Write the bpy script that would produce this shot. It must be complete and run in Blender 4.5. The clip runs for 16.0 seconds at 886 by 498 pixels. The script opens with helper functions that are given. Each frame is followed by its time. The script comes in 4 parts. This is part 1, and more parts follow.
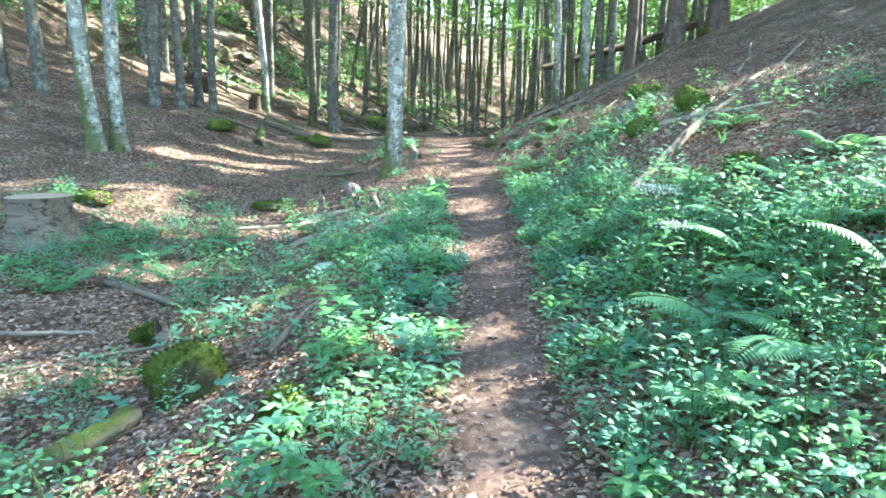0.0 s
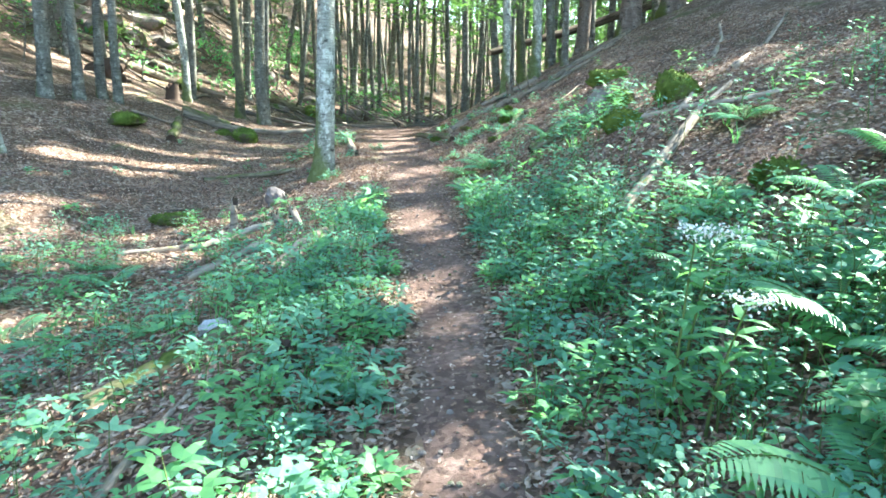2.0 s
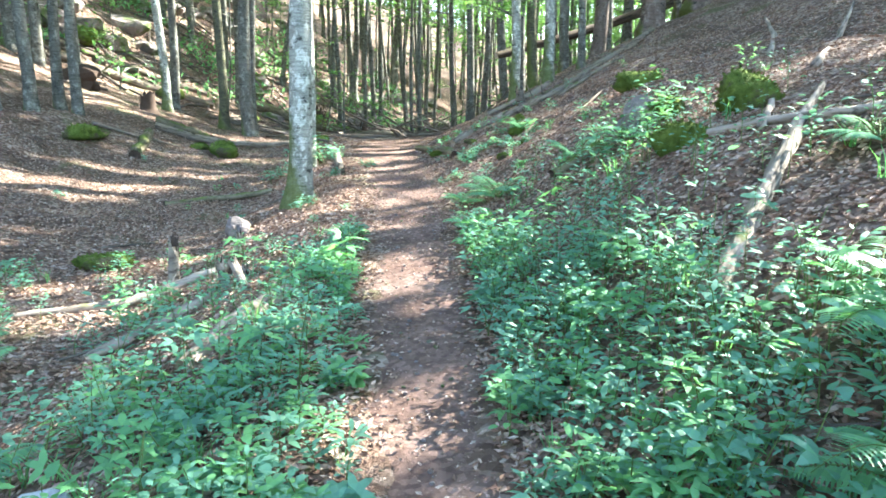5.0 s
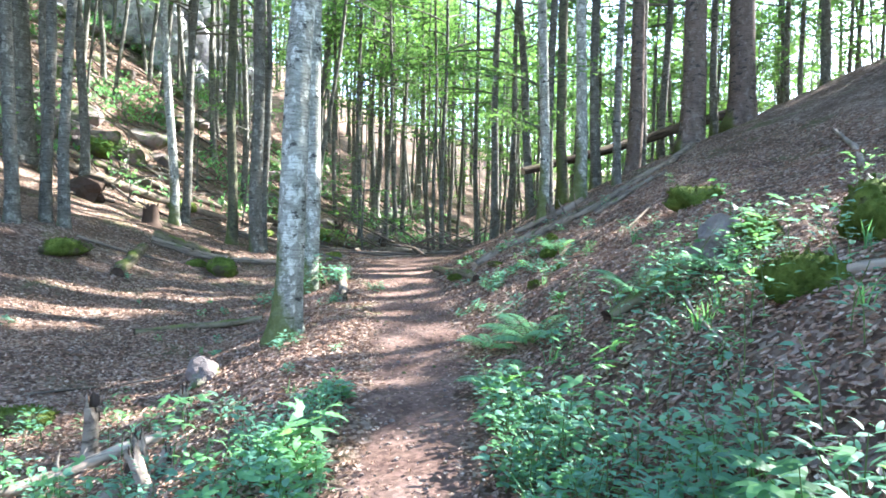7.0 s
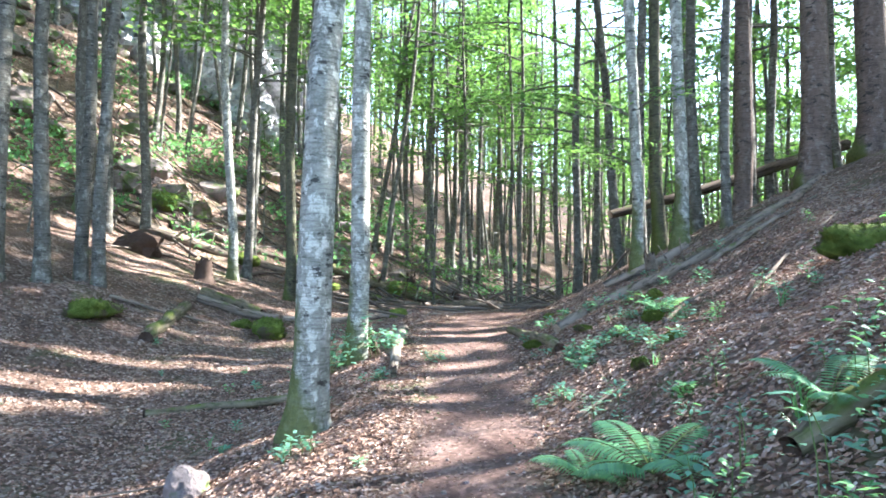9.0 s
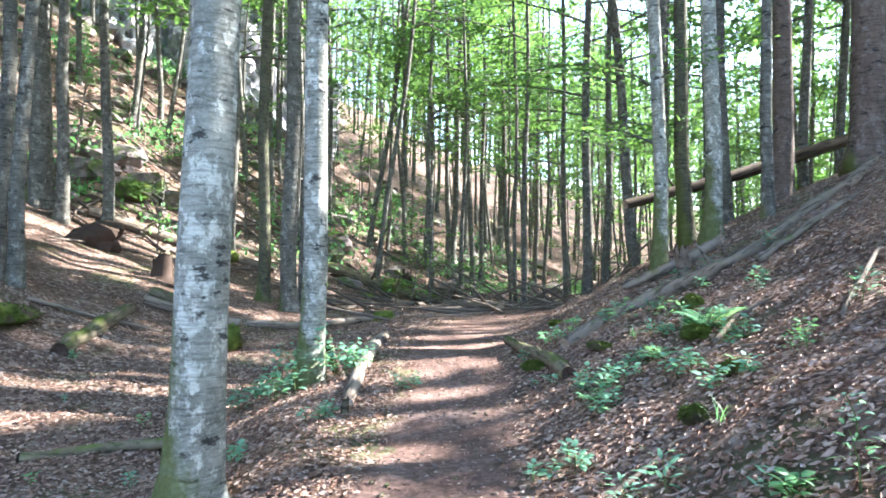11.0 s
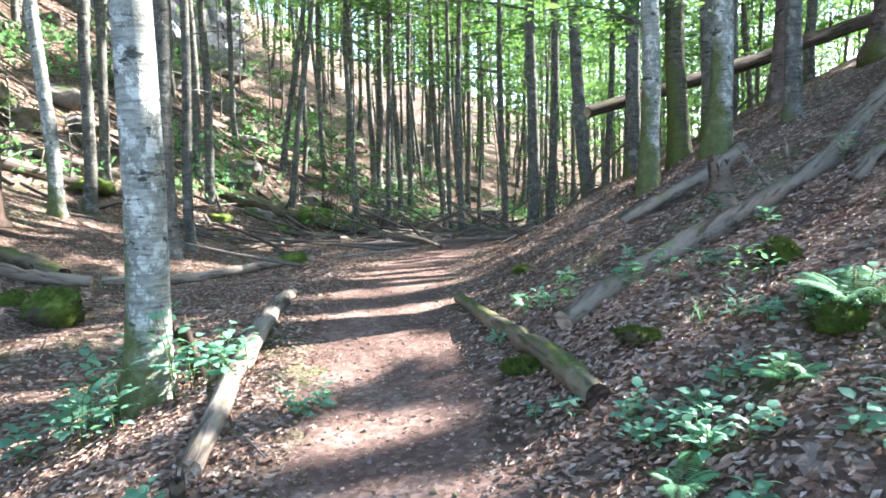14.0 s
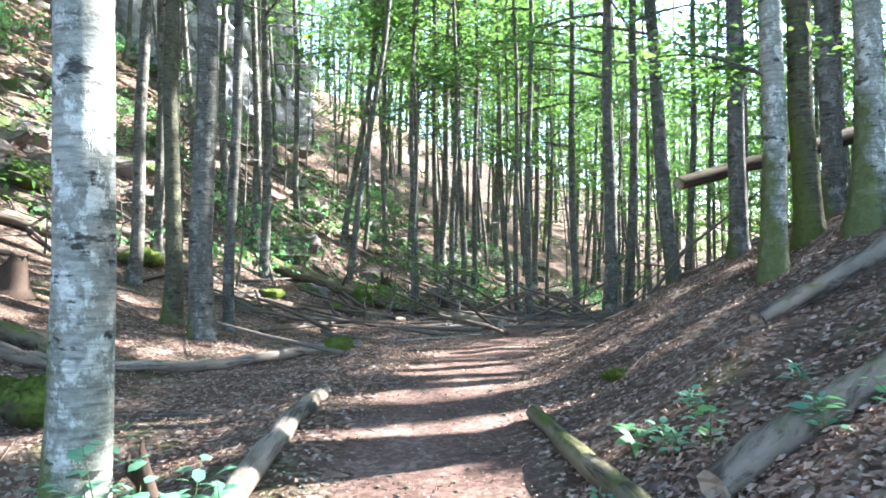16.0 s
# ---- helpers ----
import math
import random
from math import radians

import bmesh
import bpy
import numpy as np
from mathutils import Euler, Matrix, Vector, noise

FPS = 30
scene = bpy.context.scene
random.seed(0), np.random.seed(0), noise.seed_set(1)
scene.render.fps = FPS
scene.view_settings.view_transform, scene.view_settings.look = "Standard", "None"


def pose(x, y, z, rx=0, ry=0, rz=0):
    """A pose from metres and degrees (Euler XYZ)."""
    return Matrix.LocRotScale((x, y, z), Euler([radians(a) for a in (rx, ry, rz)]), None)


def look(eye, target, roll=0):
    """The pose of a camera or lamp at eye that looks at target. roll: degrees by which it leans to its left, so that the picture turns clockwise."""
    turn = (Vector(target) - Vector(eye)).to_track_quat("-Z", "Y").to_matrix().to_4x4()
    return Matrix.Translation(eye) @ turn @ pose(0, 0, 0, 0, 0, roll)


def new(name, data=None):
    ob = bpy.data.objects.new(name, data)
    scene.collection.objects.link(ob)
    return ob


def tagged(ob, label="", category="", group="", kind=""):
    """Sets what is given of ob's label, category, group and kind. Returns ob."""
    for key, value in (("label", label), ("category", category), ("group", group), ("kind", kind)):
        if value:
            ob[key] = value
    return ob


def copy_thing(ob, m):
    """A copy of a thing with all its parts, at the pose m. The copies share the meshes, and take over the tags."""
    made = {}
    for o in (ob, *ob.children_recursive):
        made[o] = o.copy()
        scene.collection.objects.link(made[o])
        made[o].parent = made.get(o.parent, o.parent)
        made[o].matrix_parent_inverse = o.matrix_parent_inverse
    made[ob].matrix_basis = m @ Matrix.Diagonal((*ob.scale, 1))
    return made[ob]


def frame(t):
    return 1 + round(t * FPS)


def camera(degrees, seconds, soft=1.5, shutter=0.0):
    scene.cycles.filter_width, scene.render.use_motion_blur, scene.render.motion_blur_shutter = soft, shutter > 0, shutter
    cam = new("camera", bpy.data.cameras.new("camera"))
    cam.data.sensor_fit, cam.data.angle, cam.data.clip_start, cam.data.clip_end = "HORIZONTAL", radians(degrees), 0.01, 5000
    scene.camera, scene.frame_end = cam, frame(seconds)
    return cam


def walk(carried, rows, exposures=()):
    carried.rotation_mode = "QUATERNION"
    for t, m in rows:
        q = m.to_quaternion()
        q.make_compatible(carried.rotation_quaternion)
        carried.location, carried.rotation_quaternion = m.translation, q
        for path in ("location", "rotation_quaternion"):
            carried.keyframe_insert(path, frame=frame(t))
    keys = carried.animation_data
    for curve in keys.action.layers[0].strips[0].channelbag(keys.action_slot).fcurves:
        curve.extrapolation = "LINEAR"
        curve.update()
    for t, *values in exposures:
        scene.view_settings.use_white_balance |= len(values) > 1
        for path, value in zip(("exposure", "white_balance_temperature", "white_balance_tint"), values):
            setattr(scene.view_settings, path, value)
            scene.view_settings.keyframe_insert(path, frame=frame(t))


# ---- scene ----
cam = camera(66.4, 16.0, 1.75)
EXPOSURE = 3.42
PATH = [
    (0, (0.012, -0.027, 1.362), (0.015, 1.937, 0.988), 1.2),
    (0.5, (0.028, 0.298, 1.391), (0.171, 2.26, 1.032), 1.5),
    (1, (0.066, 0.731, 1.444), (0.088, 2.705, 1.123), 0.8),
    (1.5, (0.096, 1.118, 1.432), (0.16, 3.086, 1.082), 1.2),
    (2, (0.091, 1.52, 1.427), (0.248, 3.471, 1.019), 0.7),
    (2.5, (0.106, 1.81, 1.47), (0.2, 3.751, 0.997), 0.9),
    (3, (0.116, 2.143, 1.461), (0.252, 4.044, 0.856), 1.5),
    (3.5, (0.128, 2.385, 1.474), (0.337, 4.269, 0.837), 0.5),
    (4, (0.183, 2.62, 1.463), (0.346, 4.519, 0.859), 0.4),
    (4.5, (0.253, 2.888, 1.476), (0.44, 4.78, 0.855), 0.7),
    (5, (0.304, 3.223, 1.483), (0.441, 5.179, 1.092), 0.3),
    (5.2, (0.315, 3.354, 1.488), (0.412, 5.334, 1.224), 0.7),
    (7.3, (0.487, 4.999, 1.536), (0.54, 6.998, 1.563), 1.2),
    (7.5, (0.507, 5.161, 1.548), (0.489, 7.159, 1.63), 1.2),
    (8, (0.542, 5.633, 1.552), (0.48, 7.631, 1.597), 1.2),
    (8.5, (0.56, 6.03, 1.572), (0.53, 8.029, 1.615), -0.0),
    (9, (0.597, 6.45, 1.598), (0.425, 8.441, 1.682), 0.3),
    (9.2, (0.599, 6.635, 1.598), (0.41, 8.626, 1.65), 0.4),
    (11.3, (0.737, 8.467, 1.647), (0.542, 10.456, 1.719), 0.4),
    (11.5, (0.695, 8.669, 1.639), (0.473, 10.656, 1.692), 0.8),
    (12, (0.627, 9.079, 1.68), (0.421, 11.068, 1.643), 0.0),
    (12.5, (0.58, 9.453, 1.68), (0.505, 11.451, 1.613), -0.8),
    (13, (0.527, 9.878, 1.715), (0.407, 11.872, 1.619), -0.8),
    (13.5, (0.523, 10.23, 1.726), (0.466, 12.225, 1.598), -1.3),
    (14, (0.528, 10.615, 1.743), (0.547, 12.608, 1.581), -1.3),
    (14.5, (0.506, 10.91, 1.764), (0.495, 12.903, 1.593), -0.6),
    (15, (0.519, 11.237, 1.724), (0.509, 13.234, 1.626), -1.0),
    (15.5, (0.536, 11.576, 1.745), (0.491, 13.575, 1.721), -1.2),
    (16, (0.496, 11.923, 1.763), (0.329, 13.915, 1.832), -0.0),
]
walk(cam, [(t, look(eye, target, roll)) for t, eye, target, roll in PATH], [(0, EXPOSURE + 0.38, 6100, 0), (2, EXPOSURE + 0.4, 6100, 1), (5, EXPOSURE + 0.48, 6150, 6), (7.5, EXPOSURE + 0.15, 5900, 14), (13, EXPOSURE + 0.14, 6050, 16), (16, EXPOSURE + 0.15, 5850, 13)])

# world and sun
SUN = Vector((0.75, 0.36, 0.56)).normalized()
world = bpy.data.worlds.new("sky")
scene.world = world
world.use_nodes = True
sky = world.node_tree.nodes.new("ShaderNodeTexSky")
sky.sky_type, sky.sun_disc = "NISHITA", False
sky.sun_elevation, sky.sun_rotation = math.asin(SUN.z), math.atan2(SUN.x, SUN.y)
back = world.node_tree.nodes["Background"]
back.inputs["Strength"].default_value = 0.12
world.node_tree.links.new(sky.outputs[0], back.inputs["Color"])
lamp = new("sun", bpy.data.lights.new("sun", "SUN"))
lamp.data.energy, lamp.data.angle, lamp.data.color = 5.0, radians(0.5), (1, 0.95, 0.86)
lamp.matrix_world = look(SUN * 60, (0, 0, 0))

# ---- materials ----


class Mat:
    """A node material under construction."""

    def __init__(self, name, rough=0.85):
        self.m = bpy.data.materials.new(name)
        self.m.use_nodes = True
        self.t = self.m.node_tree
        self.out = self.t.nodes["Material Output"]
        self.p = self.t.nodes["Principled BSDF"]
        self.p.inputs["Roughness"].default_value = rough
        self.p.inputs["Specular IOR Level"].default_value = 0.05
        self.co = self.n("ShaderNodeTexCoord").outputs["Object"]
        self.geo = self.n("ShaderNodeNewGeometry")

    def n(self, kind):
        return self.t.nodes.new(kind)

    def link(self, a, b):
        self.t.links.new(a, b)
        return b

    def noise(self, scale, detail=5, rough=0.6, stretch=None, co=None):
        co = co or self.co
        if stretch:
            mp = self.n("ShaderNodeMapping")
            mp.inputs["Scale"].default_value = stretch
            self.link(co, mp.inputs["Vector"])
            co = mp.outputs[0]
        x = self.n("ShaderNodeTexNoise")
        x.inputs["Scale"].default_value, x.inputs["Detail"].default_value, x.inputs["Roughness"].default_value = scale, detail, rough
        self.link(co, x.inputs["Vector"])
        return x.outputs["Fac"]

    def cells(self, scale, out="Color", stretch=None):
        co = self.co
        if stretch:
            mp = self.n("ShaderNodeMapping")
            mp.inputs["Scale"].default_value = stretch
            self.link(co, mp.inputs["Vector"])
            co = mp.outputs[0]
        x = self.n("ShaderNodeTexVoronoi")
        x.inputs["Scale"].default_value = scale
        self.link(co, x.inputs["Vector"])
        return x.outputs[out]

    def ramp(self, fac, stops):
        r = self.n("ShaderNodeValToRGB")
        e = r.color_ramp.elements
        while len(e) < len(stops):
            e.new(0.5)
        for k, (pos, col) in zip(e, stops):
            k.position = pos
            k.color = (*col, 1) if isinstance(col, tuple) else (col, col, col, 1)
        self.link(fac, r.inputs["Fac"])
        return r.outputs["Color"]

    def mix(self, fac, a, b, mode="MIX"):
        x = self.n("ShaderNodeMix")
        x.data_type, x.blend_type = "RGBA", mode
        for value, slot in ((fac, x.inputs["Factor"]), (a, x.inputs["A"]), (b, x.inputs["B"])):
            if isinstance(value, tuple):
                slot.default_value = (*value, 1)
            elif isinstance(value, (int, float)):
                slot.default_value = value
            else:
                self.link(value, slot)
        return x.outputs["Result"]

    def math(self, op, a, b=0.0):
        x = self.n("ShaderNodeMath")
        x.operation = op
        for value, slot in ((a, x.inputs[0]), (b, x.inputs[1])):
            if isinstance(value, (int, float)):
                slot.default_value = value
            else:
                self.link(value, slot)
        return x.outputs[0]

    def axis(self, k):
        x = self.n("ShaderNodeSeparateXYZ")
        self.link(self.co, x.inputs[0])
        return x.outputs[k]

    def island(self):
        return self.geo.outputs["Random Per Island"]

    def done(self, color, bump=None, strength=0.5, distance=0.02):
        self.link(color, self.p.inputs["Base Color"])
        if bump is not None:
            b = self.n("ShaderNodeBump")
            b.inputs["Strength"].default_value, b.inputs["Distance"].default_value = strength, distance
            self.link(bump, b.inputs["Height"])
            self.link(b.outputs[0], self.p.inputs["Normal"])
        return self.m

    def thin(self, color, glow, share=0.45):
        """A leaf: light shines through it."""
        self.link(color, self.p.inputs["Base Color"])
        self.p.inputs["Specular IOR Level"].default_value = 0.28
        tr, mx = self.n("ShaderNodeBsdfTranslucent"), self.n("ShaderNodeMixShader")
        self.link(glow, tr.inputs["Color"])
        mx.inputs[0].default_value = share
        self.link(self.p.outputs[0], mx.inputs[1])
        self.link(tr.outputs[0], mx.inputs[2])
        self.link(mx.outputs[0], self.out.inputs["Surface"])
        return self.m


def soil_material():
    k = Mat("leaf_litter_soil", 0.9)
    leaf = k.cells(26)
    sep = k.n("ShaderNodeSeparateColor")
    k.link(leaf, sep.inputs[0])
    tone = k.ramp(sep.outputs[0], [(0, (0.07, 0.045, 0.033)), (0.35, (0.13, 0.085, 0.063)), (0.7, (0.21, 0.15, 0.115)), (1, (0.36, 0.29, 0.24))])
    dirt = k.ramp(k.noise(3.5, 6), [(0.3, (0.035, 0.022, 0.017)), (0.7, (0.09, 0.06, 0.043))])
    base = k.mix(k.ramp(k.noise(1.3, 4), [(0.35, 0.25), (0.6, 0.85)]), dirt, tone)
    green = k.ramp(k.noise(0.8, 5, 0.7), [(0.56, 0.0), (0.66, 0.5)])
    base = k.mix(green, base, (0.06, 0.09, 0.03))
    h = k.math("ADD", k.noise(9, 4), k.noise(45, 5, 0.7))
    return k.done(base, h, 0.8, 0.03)


def path_material():
    k = Mat("trodden_earth", 0.92)
    a = k.ramp(k.noise(2.2, 6, 0.65), [(0.3, (0.075, 0.046, 0.037)), (0.5, (0.14, 0.09, 0.072)), (0.72, (0.24, 0.17, 0.14))])
    grit = k.ramp(k.cells(60, "Distance"), [(0.05, (0.42, 0.34, 0.28)), (0.22, (0.13, 0.085, 0.066))])
    a = k.mix(k.ramp(k.noise(12, 5), [(0.42, 0.0), (0.62, 0.7)]), a, grit)
    crumb = k.ramp(k.cells(34, "Color"), [(0.35, 0.62), (0.8, 1.25)])
    a = k.mix(0.8, a, crumb, "MULTIPLY")
    return k.done(a, k.math("ADD", k.noise(30, 6, 0.7), k.noise(7, 5)), 0.6, 0.02)


def bark_material(name, pale, dark, patch, moss, lichen=0.5):
    """Beech bark: grey skin, pale lichen blotches, dark scars, moss creeping up from the foot."""
    k = Mat(name, 0.85)
    skin = k.ramp(k.noise(5, 6, 0.65, (1, 1, 0.6)), [(0.3, dark), (0.62, pale)])
    spots = k.ramp(k.noise(9, 5, 0.7, (1, 1, 0.75)), [(0.56 - 0.1 * lichen, 0.0), (0.62 - 0.1 * lichen, 0.85)])
    skin = k.mix(spots, skin, patch)
    flakes = k.ramp(k.noise(34, 5, 0.7, (1, 1, 1.5)), [(0.5, 0.0), (0.58, 0.55)])
    skin = k.mix(flakes, skin, k.mix(0.5, patch, dark))
    rings = k.ramp(k.noise(16, 3, 0.6, (0.35, 0.35, 3.2)), [(0.36, 0.62), (0.5, 1.0)])
    skin = k.mix(1.0, skin, rings, "MULTIPLY")
    scar = k.ramp(k.noise(7, 4, 0.65, (0.8, 0.8, 1.9)), [(0.595, 0.0), (0.64, 0.9)])
    skin = k.mix(scar, skin, (0.035, 0.035, 0.032))
    fine = k.ramp(k.noise(30, 4, 0.6, (0.5, 0.5, 2.2)), [(0.3, 0.72), (0.6, 1.0)])
    skin = k.mix(1.0, skin, fine, "MULTIPLY")
    rise = k.math("SUBTRACT", k.math("MULTIPLY", k.noise(2.4, 5, 0.7), 2.6 * moss), k.math("ADD", k.axis(2), k.math("MULTIPLY", k.axis(0), 5.0)))
    green = k.mix(k.noise(25, 4), (0.035, 0.05, 0.015), (0.13, 0.15, 0.045))
    skin = k.mix(k.ramp(rise, [(0.25, 0.0), (0.75, 0.9)]), skin, green)
    return k.done(skin, k.math("ADD", k.noise(14, 6, 0.7, (1, 1, 2.0)), spots), 0.5, 0.02)


def log_material(name, a, b, moss):
    k = Mat(name, 0.88)
    w = k.ramp(k.noise(6, 7, 0.7, (0.18, 1, 1)), [(0.3, a), (0.65, b)])
    crack = k.ramp(k.noise(22, 4, 0.6, (0.06, 1, 1)), [(0.38, 0.35), (0.5, 1.0)])
    w = k.mix(1.0, w, crack, "MULTIPLY")
    up = k.n("ShaderNodeSeparateXYZ")
    k.link(k.geo.outputs["Normal"], up.inputs[0])
    g = k.math("MULTIPLY", k.ramp(k.noise(3.2, 6, 0.7), [(0.62 - 0.3 * moss, 0.0), (0.75 - 0.3 * moss, 1.0)]), k.ramp(up.outputs[2], [(0.35, 0.15), (0.8, 1.0)]))
    w = k.mix(g, w, k.mix(k.noise(40, 3), (0.035, 0.05, 0.012), (0.11, 0.135, 0.035)))
    return k.done(w, k.noise(18, 6, 0.7, (0.2, 1, 1)), 0.7, 0.02)


def moss_material():
    k = Mat("moss", 0.95)
    c = k.ramp(k.noise(7, 6, 0.7), [(0.3, (0.045, 0.07, 0.014)), (0.5, (0.105, 0.148, 0.03)), (0.72, (0.2, 0.25, 0.055))])
    c = k.mix(k.ramp(k.noise(2.2, 5, 0.7), [(0.52, 0.0), (0.6, 0.85)]), c, (0.10, 0.08, 0.06))
    return k.done(c, k.math("ADD", k.noise(90, 4, 0.8), k.noise(14, 4)), 1.0, 0.03)


def rock_material(name, a, b, moss):
    k = Mat(name, 0.85)
    c = k.ramp(k.noise(5, 8, 0.7), [(0.3, a), (0.68, b)])
    c = k.mix(k.ramp(k.noise(1.7, 6, 0.7), [(0.62 - 0.25 * moss, 0.0), (0.7 - 0.25 * moss, 0.9)]), c, (0.07, 0.10, 0.03))
    return k.done(c, k.noise(12, 8, 0.7), 0.9, 0.05)


def leaf_material(name, deep, bright, share=0.45, rough=0.5):
    k = Mat(name, rough)
    c = k.mix(k.island(), deep, bright)
    c = k.mix(k.math("MULTIPLY", k.noise(1.6, 3), 0.5), c, bright)
    lit = tuple(min(1, v * f) for v, f in zip(bright, (1.7, 1.8, 0.95)))
    return k.thin(c, k.mix(k.island(), bright, lit), share)


def dead_leaf_material():
    k = Mat("dead_leaf", 0.7)
    c = k.ramp(k.island(), [(0, (0.12, 0.07, 0.05)), (0.35, (0.23, 0.145, 0.105)), (0.65, (0.35, 0.245, 0.185)), (0.88, (0.43, 0.33, 0.265)), (1, (0.5, 0.42, 0.35))])
    c = k.mix(k.math("MULTIPLY", k.noise(60, 3), 0.5), c, (0.12, 0.075, 0.05))
    return k.done(c)


def plain_material(name, a, b, scale=8, rough=0.8):
    k = Mat(name, rough)
    return k.done(k.mix(k.noise(scale, 6, 0.7), a, b), k.noise(scale * 4, 4), 0.4, 0.01)


SOIL, EARTH = soil_material(), path_material()
BEECH = bark_material("beech_bark", (0.31, 0.315, 0.27), (0.115, 0.12, 0.098), (0.62, 0.63, 0.555), 0.95, 0.4)
GREY = bark_material("grey_bark", (0.15, 0.145, 0.12), (0.055, 0.053, 0.045), (0.27, 0.27, 0.235), 0.15, 0.2)
MOSSY = bark_material("mossy_bark", (0.12, 0.115, 0.08), (0.05, 0.05, 0.035), (0.15, 0.16, 0.09), 0.6, 0.2)
BROWN = bark_material("spruce_bark", (0.17, 0.13, 0.105), (0.08, 0.06, 0.05), (0.22, 0.19, 0.16), -0.7, 0.1)
LOG_DARK = log_material("weathered_log", (0.085, 0.07, 0.054), (0.21, 0.172, 0.135), 0.2)
LOG_BROWN = log_material("dark_fallen_bark", (0.035, 0.027, 0.02), (0.105, 0.082, 0.062), 0.25)
LOG_MOSS = log_material("mossy_log", (0.06, 0.048, 0.035), (0.19, 0.16, 0.11), 0.6)
LOG_PALE = log_material("pale_log", (0.105, 0.085, 0.068), (0.33, 0.275, 0.22), 0.1)
CUT = plain_material("sawn_wood", (0.22, 0.16, 0.11), (0.42, 0.34, 0.26), 12)
ROT = plain_material("rotten_wood", (0.022, 0.016, 0.013), (0.085, 0.06, 0.045), 9)
MOSS = moss_material()
ROCK = rock_material("grey_rock", (0.1, 0.085, 0.08), (0.23, 0.195, 0.18), 0.5)
PALE_ROCK = rock_material("pale_limestone", (0.24, 0.24, 0.25), (0.6, 0.6, 0.61), 0.15)
CANOPY = leaf_material("beech_leaves", (0.04, 0.09, 0.028), (0.103, 0.195, 0.06), 0.48)
HERB = leaf_material("herb_leaves", (0.065, 0.16, 0.105), (0.135, 0.285, 0.19), 0.4, 0.55)
FRESH = leaf_material("fresh_leaves", (0.06, 0.17, 0.075), (0.14, 0.31, 0.125), 0.4)
FERN = leaf_material("fern_leaves", (0.07, 0.19, 0.09), (0.16, 0.34, 0.17), 0.4)
DEAD = dead_leaf_material()
STEM = plain_material("green_stem", (0.06, 0.10, 0.03), (0.13, 0.16, 0.06), 20)
TWIG = plain_material("twig_wood", (0.05, 0.04, 0.033), (0.17, 0.145, 0.12), 14)
BLOOM = plain_material("white_bloom", (0.55, 0.52, 0.46), (0.8, 0.78, 0.72), 40)
# ground shape
WAVES = [(random.uniform(0.5, 9.0), random.uniform(0, math.tau), random.uniform(0, math.tau)) for _ in range(22)]


def ramp(x, a, b):
    k = np.clip((x - a) / (b - a), 0, 1)
    return k * k * (3 - 2 * k)


def path_x(y):
    """The middle of the footpath."""
    return np.interp(y, [-12, 0, 5, 10, 13, 16, 19, 22, 25, 28, 32, 45], [-0.3, 0.16, 0.42, 0.45, 0.35, 0.1, 0.15, 0.75, 1.7, 2.9, 4.6, 11])


def path_half(y):
    return np.interp(y, [0, 5, 8, 11, 14, 17, 22], [0.23, 0.25, 0.36, 0.5, 0.62, 0.75, 0.6])


def soft(x, w=0.5):
    return np.where(x > 6 * w, x, w * np.log1p(np.exp(np.minimum(x, 6 * w) / w)))


def ground_z(x, y):
    """Height of the forest floor."""
    x, y = np.asarray(x, float), np.asarray(y, float)
    side = x - path_x(y)
    z = np.interp(y, [-40, 0, 5, 10, 15, 20, 26, 34, 60, 120], [-2.2, -0.04, 0.22, 0.48, 0.72, 0.8, 0.78, 0.1, -3, -6])
    bank = soft(side - np.interp(y, [0, 6, 10, 14, 17, 20], [0.3, 0.3, 0.45, 0.45, 0.75, 0.9]), 0.2)
    bank = np.where(bank > 10, 10 + 0.12 * (bank - 10), bank)
    z = z + np.interp(y, [0, 5, 10, 14, 18, 24], [0.36, 0.42, 0.44, 0.47, 0.53, 0.57]) * np.where(bank > 2.6, 2.6 + 0.87 * (bank - 2.6), bank) * (1 - 0.85 * ramp(y - 0.55 * np.maximum(x, 0), 21, 34))
    z = z + 0.2 * ramp(side, 0.6, 1.9) * (1 - ramp(side, 2.6, 5.5)) * ramp(y, 4.6, 7.2) * (1 - ramp(y, 9.8, 12.5))
    dip = np.interp(y, [-4, 2, 5, 8.5, 13, 16, 20], [0.2, 0.25, 0.35, 0.5, 0.46, 0.2, 0.02])
    z = z - dip * ramp(-side, 0.7, 2.4) * (1 - 0.6 * ramp(-side, 2.8, 5.2))
    rise = soft(-x - np.interp(y, [0, 8, 12, 16, 21, 30], [6.0, 5.6, 4.6, 3.4, 2.9, 4.0]), 0.35)
    z = z + np.interp(y, [0, 10, 16, 22], [0.25, 0.28, 0.36, 0.26]) * rise
    far = soft(-(x + 1) * 0.72 + (y - 31.0) * 0.56, 0.6)
    z = z + 0.6 * np.where(far > 30, 30 + 0.3 * (far - 30), far)
    rough = 0.35 + 0.65 * ramp(np.abs(side), 0.3, 1.2)
    for k, a, p in WAVES:
        z = z + rough * 0.035 / k ** 0.9 * np.sin(k * (x * math.cos(a) + y * math.sin(a)) + p)
    return z


